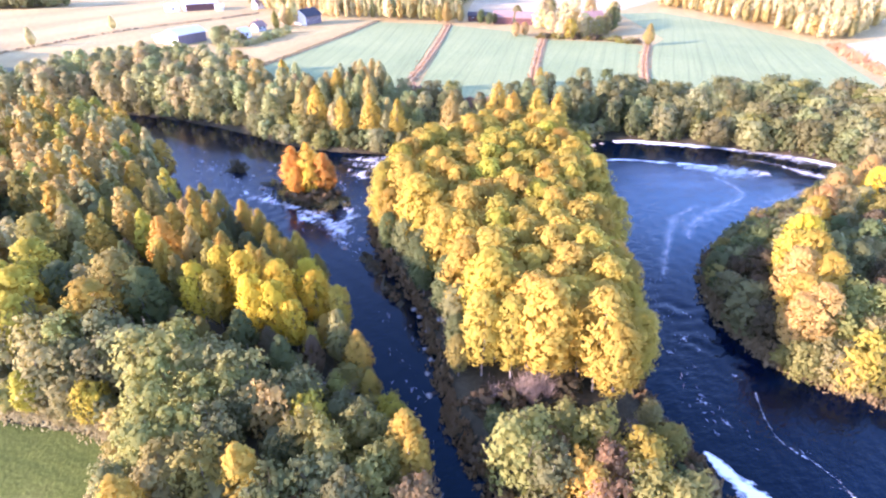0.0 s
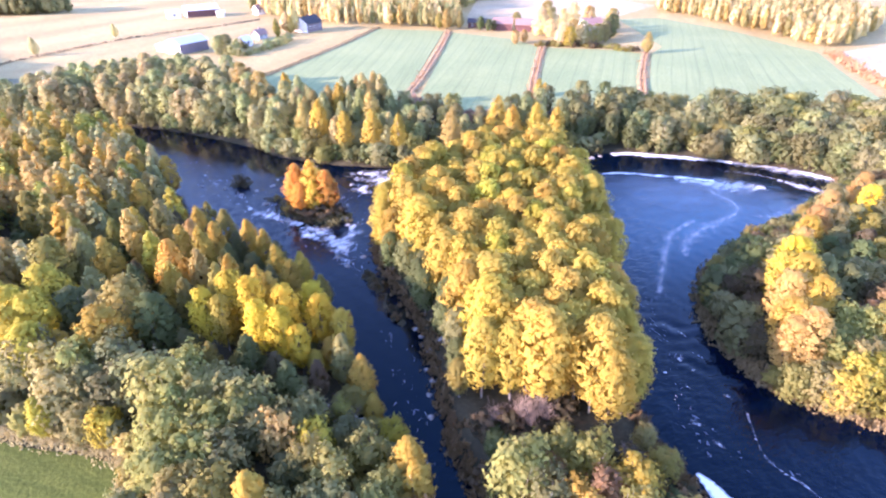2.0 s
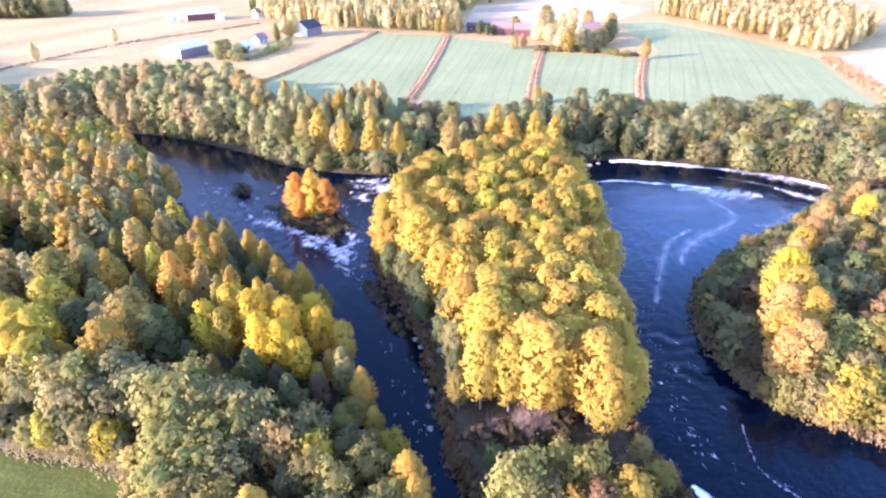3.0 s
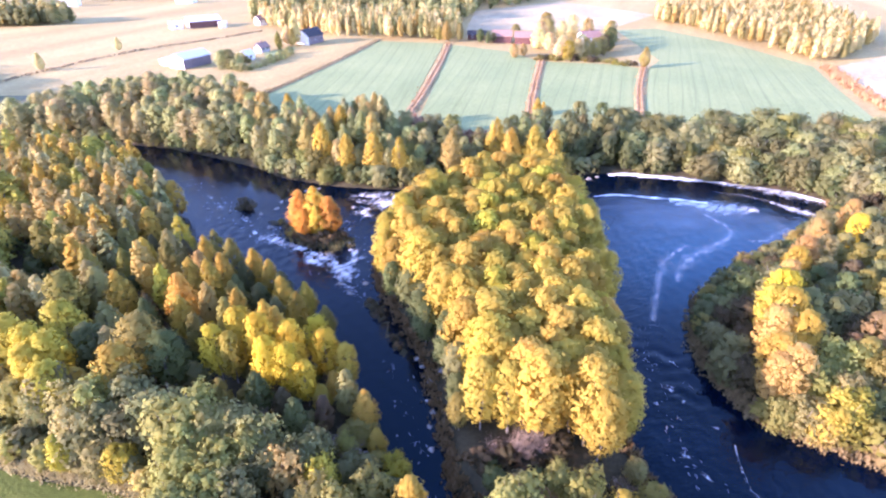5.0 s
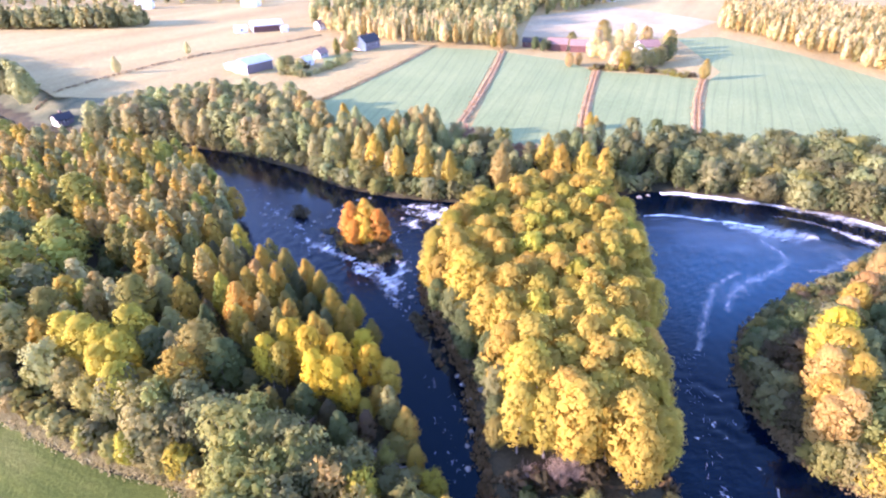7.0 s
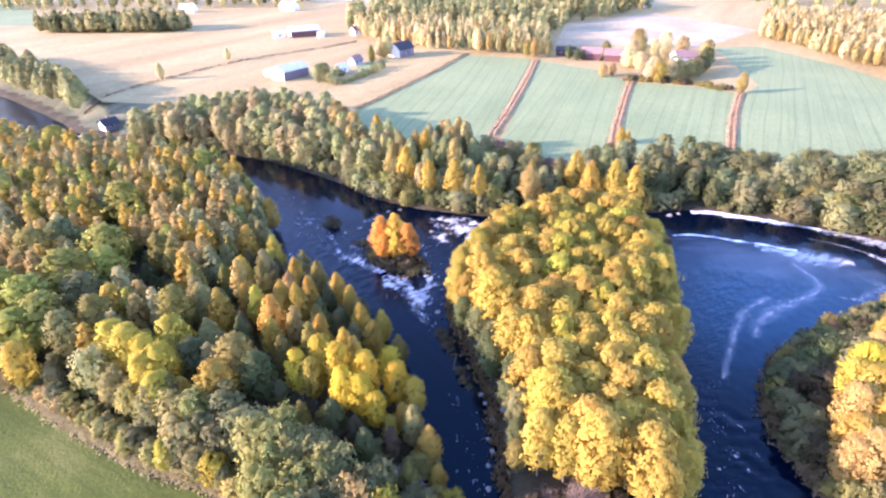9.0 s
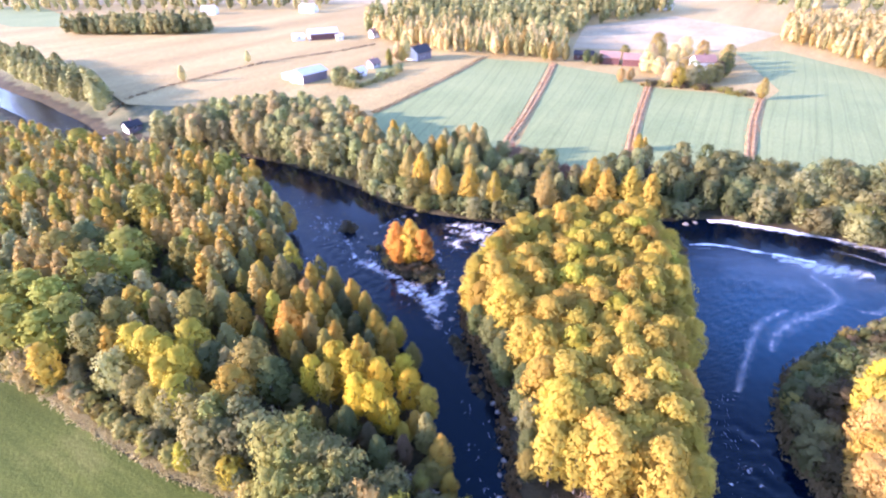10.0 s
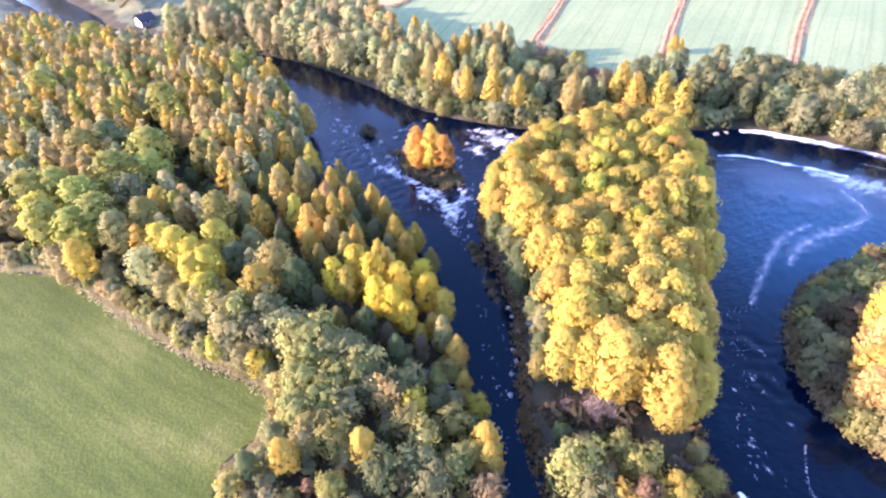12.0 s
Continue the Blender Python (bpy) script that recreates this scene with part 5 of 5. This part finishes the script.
# ---- farm buildings ----
def box(bm, x0, x1, y0, y1, z0, z1):
    c = [bm.verts.new(p) for p in ((x0, y0, z0), (x1, y0, z0), (x1, y1, z0), (x0, y1, z0), (x0, y0, z1), (x1, y0, z1), (x1, y1, z1), (x0, y1, z1))]
    for f in ((3, 2, 1, 0), (4, 5, 6, 7), (0, 1, 5, 4), (1, 2, 6, 5), (2, 3, 7, 6), (3, 0, 4, 7)):
        bm.faces.new([c[i] for i in f])


def house(name, x, y, turn, length, width, wall_h, roof_h, wall_mat, roof_mat, label, windows=3, chimney=True, door=True, side_mat=None):
    """A gabled building: walls with gables, an overhanging roof of real thickness, windows, door and chimney."""
    own = new(name)
    own.matrix_world = pose(x, y, height_at(x, y) if y < 190 and x < -100 else FIELD_Z, 0, 0, turn)
    a, b = length / 2, width / 2
    bm = bmesh.new()
    low = [bm.verts.new((sx * a, sy * b, -0.2)) for sx, sy in ((-1, -1), (1, -1), (1, 1), (-1, 1))]
    high = [bm.verts.new((v.co.x, v.co.y, wall_h)) for v in low]
    tops = [bm.verts.new((sx * a, 0, wall_h + roof_h)) for sx in (-1, 1)]
    bm.faces.new((low[0], low[1], high[1], high[0]))
    bm.faces.new((low[2], low[3], high[3], high[2]))
    bm.faces.new((low[1], low[2], high[2], tops[1], high[1]))
    bm.faces.new((low[3], low[0], high[0], tops[0], high[3]))
    walls = to_mesh(bm, "wall", wall_mat)
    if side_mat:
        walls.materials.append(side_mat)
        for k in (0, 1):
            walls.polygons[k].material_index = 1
    part("wall", walls, own)
    over, thick = 0.5, 0.18
    slope = roof_h / b
    for sy in (-1, 1):
        bm = bmesh.new()
        pts = [(-a - over, sy * (b + over), wall_h - slope * over), (a + over, sy * (b + over), wall_h - slope * over), (a + over, 0, wall_h + roof_h), (-a - over, 0, wall_h + roof_h)]
        under = [bm.verts.new((px, py, pz + 0.03)) for px, py, pz in pts]
        above = [bm.verts.new((px, py, pz + thick)) for px, py, pz in pts]
        bm.faces.new(above)
        bm.faces.new(under[::-1])
        for k in range(4):
            bm.faces.new((under[k], under[(k + 1) % 4], above[(k + 1) % 4], above[k]))
        bmesh.ops.recalc_face_normals(bm, faces=bm.faces[:])
        part("roof", to_mesh(bm, "roof", roof_mat), own)
    for sy in (-1, 1):
        for k in range(windows):
            wx = -a + length * (k + 0.5) / windows
            bm = bmesh.new()
            box(bm, wx - 0.6, wx + 0.6, sy * b - 0.06, sy * b + 0.06, wall_h * 0.38, wall_h * 0.38 + 1.3)
            win = part("window", to_mesh(bm, "window", WHITEPAINT), own)
            bm = bmesh.new()
            box(bm, wx - 0.5, wx + 0.5, sy * b - 0.075, sy * b + 0.075, wall_h * 0.38 + 0.1, wall_h * 0.38 + 1.2)
            part("pane", to_mesh(bm, "pane", GLASS), win)
    if door:
        bm = bmesh.new()
        box(bm, a - 0.05, a + 0.07, -0.5, 0.5, 0, 2.1)
        part("door", to_mesh(bm, "door", GREYPAINT), own)
    if chimney:
        bm = bmesh.new()
        box(bm, -0.4, 0.4, -0.35, 0.35, wall_h + roof_h * 0.6, wall_h + roof_h + 0.9)
        part("chimney", to_mesh(bm, "chimney", REDROOF), own)
    return tagged(own, label, "building", "farm buildings")


house("barn", -113.6, 254.6, 62, 15, 9.5, 4.2, 1.9, WHITEPAINT, PALEROOF, "pale long barn with grey metal roof on stubble", 0, False, True, SHADEBOARDS)
house("shed", -123, 258, 62, 9, 6, 2.4, 1.0, WHITEPAINT, PALEROOF, "low white shed with pale metal roof", 0, False)
house("farmhouse", -71.3, 310.3, 62, 12, 8, 4.4, 3.0, WHITEPAINT, DARKROOF, "white farmhouse with dark pitched roof", 3, True, True, SHADEBOARDS)
house("cottage", -92, 267, 62, 5, 5, 2.6, 1.6, WHITEPAINT, PALEROOF, "small white cottage by garden trees", 1, False)
house("cottage", -90.5, 286, 60, 5.5, 5, 2.6, 1.9, GREYPAINT, REDROOF, "white cottage with red tiled roof beside a lawn", 2)
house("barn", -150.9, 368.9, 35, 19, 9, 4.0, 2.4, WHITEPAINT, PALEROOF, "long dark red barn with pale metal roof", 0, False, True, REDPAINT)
house("shed", -165, 361, 35, 7, 6, 2.8, 1.4, WHITEPAINT, PALEROOF, "small white shed beside the long barn", 1, False)
house("shed", -138, 366, 35, 4, 4, 2.4, 1.2, WHITEPAINT, PALEROOF, "small white outbuilding beside the long barn", 0, False)
house("cottage", -117, 377, 50, 6, 5.5, 3.4, 2.2, WHITEPAINT, REDROOF, "white cottage with red roof at the wood's edge", 2)
house("barn", 32, 312, -8, 10, 8, 3.6, 2.4, REDPAINT, REDROOF, "dark red barn with faded red roof at the farm", 0, False)
house("barn", 44, 309, -8, 11, 8, 3.4, 2.4, REDPAINT, REDROOF, "red wooden barn with faded tiled roof", 0, False)
house("shed", 19, 321, -8, 10, 6, 2.8, 1.6, REDPAINT, DARKROOF, "dark red shed with black roof behind shrubs", 2, False)
house("farmhouse", 76, 301, 15, 10, 8, 4.6, 2.6, WHITEPAINT, REDROOF, "white farmhouse with red roof among yellow trees", 3)
house("farmhouse", -300, 480, 10, 12, 9, 4.5, 2.4, WHITEPAINT, PALEROOF, "distant white house with pale roof", 3)
house("farmhouse", -215, 500, -10, 14, 9, 4.5, 2.4, WHITEPAINT, PALEROOF, "distant white house with pale roof", 3)
house("farmhouse", 95, 540, 5, 12, 9, 4.5, 2.4, WHITEPAINT, PALEROOF, "distant white house with pale roof", 3)
house("farmhouse", 235, 470, 5, 14, 9, 4.5, 2.4, WHITEPAINT, PALEROOF, "distant white house with pale roof", 3)
house("sauna_hut", -159.4, 184.6, 62, 5.5, 5, 2.5, 1.6, WHITEPAINT, DARKROOF, "small white hut with dark roof by the river", 1, True, True, SHADEBOARDS)


def rowing_boat(x, y, turn):
    """A small open boat: a shell with pointed bow, and two thwarts."""
    own = new("rowing_boat")
    own.matrix_world = pose(x, y, 0.05, 0, 0, turn)
    bm = bmesh.new()
    rings = []
    for u in np.linspace(0, 1, 7):
        w = 0.85 * math.sin(math.pi * (0.25 + 0.72 * u)) ** 0.8
        rings.append([bm.verts.new((-2.4 + 4.8 * u, w * sx, h)) for sx, h in ((-1, 0.55 + 0.2 * u * u), (-0.75, 0.15), (0, 0.0), (0.75, 0.15), (1, 0.55 + 0.2 * u * u))])
    for r0, r1 in zip(rings[:-1], rings[1:]):
        for k in range(4):
            bm.faces.new((r0[k], r0[k + 1], r1[k + 1], r1[k]))
    part("hull", to_mesh(bm, "hull", WHITEPAINT), own)
    for sx in (-0.8, 0.7):
        bm = bmesh.new()
        box(bm, sx - 0.15, sx + 0.15, -0.7, 0.7, 0.36, 0.4)
        part("thwart", to_mesh(bm, "thwart", GREYPAINT), own)
    tagged(own, "white rowing boat moored on the upper river", "boat")


rowing_boat(-168, 177.5, 20)
rowing_boat(-164.5, 175.5, 35)


# ---- leafless bushes and fallen trunks ----
TWIG = surface("twigs", (0.16, 0.115, 0.085), (0.30, 0.225, 0.17), 0.3, 0.05)
DEADWOOD = surface("dead_wood", (0.28, 0.25, 0.22), (0.45, 0.41, 0.36), 0.3, 0.05)


def twig_mesh(seed):
    """Many thin forking stems that fan out from one root."""
    rng = np.random.default_rng(seed)
    verts, faces = [], []
    for k in range(46):
        a, lean, tall = rng.uniform(0, 6.28), rng.uniform(0.1, 0.75), rng.uniform(1.3, 2.6)
        d = np.array([math.cos(a) * lean, math.sin(a) * lean, 1.0])
        p0 = np.array([*rng.normal(0, 0.15, 2), -0.1])
        p1, p2 = p0 + d * tall * 0.5, p0 + d * tall + (*rng.normal(0, 0.15, 2), 0)
        tube(verts, faces, [p0, p1, p2], (0.035, 0.022, 0.008), 3)
        for b in range(3):
            q = p1 + (p2 - p1) * rng.uniform(0, 0.8)
            tube(verts, faces, [q, q + (*rng.normal(0, 0.35, 2), rng.uniform(0.2, 0.6))], (0.016, 0.006), 3)
    return mesh_from("twigs", verts, faces, TWIG)


BARE = [twig_mesh(k) for k in range(3)]
for x, y, k, where in [(9.5, 47.4, 1.3, "island"), (11, 47.9, 1.4, "island"), (12.4, 47.2, 1.2, "island"), (10.4, 46.2, 1.0, "island"), (6.2, 47, 1.0, "island"), (-13.4, 47.8, 1.3, "wood"), (-12, 46.4, 1.2, "wood"),
                       (-24.5, 50.2, 1.4, "wood"), (-27, 48, 1.3, "wood"), (-38, 48.4, 1.5, "wood"), (-64.5, 58.5, 2.2, "wood"), (-67, 59.8, 2.2, "wood"), (-44, 44, 1.3, "wood"), (49, 73, 1.6, "spit"), (52, 77, 1.6, "spit"),
                       (46.4, 74, 1.4, "spit"), (60, 62, 1.6, "spit"), (14, 36, 1.2, "island"), (21, 41, 1.1, "island")]:
    own = new("bare_bush", BARE[pick.randrange(3)])
    own.matrix_world = Matrix.LocRotScale((x, y, height_at(x, y)), Euler((0, 0, pick.uniform(0, 6.28))), (k, k, k))
    tagged(own, f"leafless reddish brown bush {STANDS[where]}", "bush", "leafless bushes")


def log(x, y, z, length, turn, lean):
    verts, faces = [], []
    tube(verts, faces, [(0.06 * math.sin(3 * u), 0, u * length) for u in np.linspace(0, 1, 6)], np.linspace(0.16, 0.07, 6), 7)
    for u in (0.5, 0.7, 0.85):
        tube(verts, faces, [(0, 0, u * length), (0.5 * (-1) ** int(u * 10), 0.2, u * length + 0.4)], (0.05, 0.02), 4)
    ob = new("fallen_log", smooth_faces(mesh_from("fallen_log", verts, faces, DEADWOOD)))
    ob.matrix_world = pose(x, y, z, 0, lean, turn)
    tagged(ob, "grey fallen trunk at the water's edge", "log")


for x, y, length, turn in ((-15.2, 48.8, 5.0, -20), (-14.6, 49.6, 4.0, -50), (-13, 46.8, 4.5, 10), (-22.4, 50.6, 3.5, 200)):
    log(x, y, height_at(x, y) + 0.15, length, turn, 86)
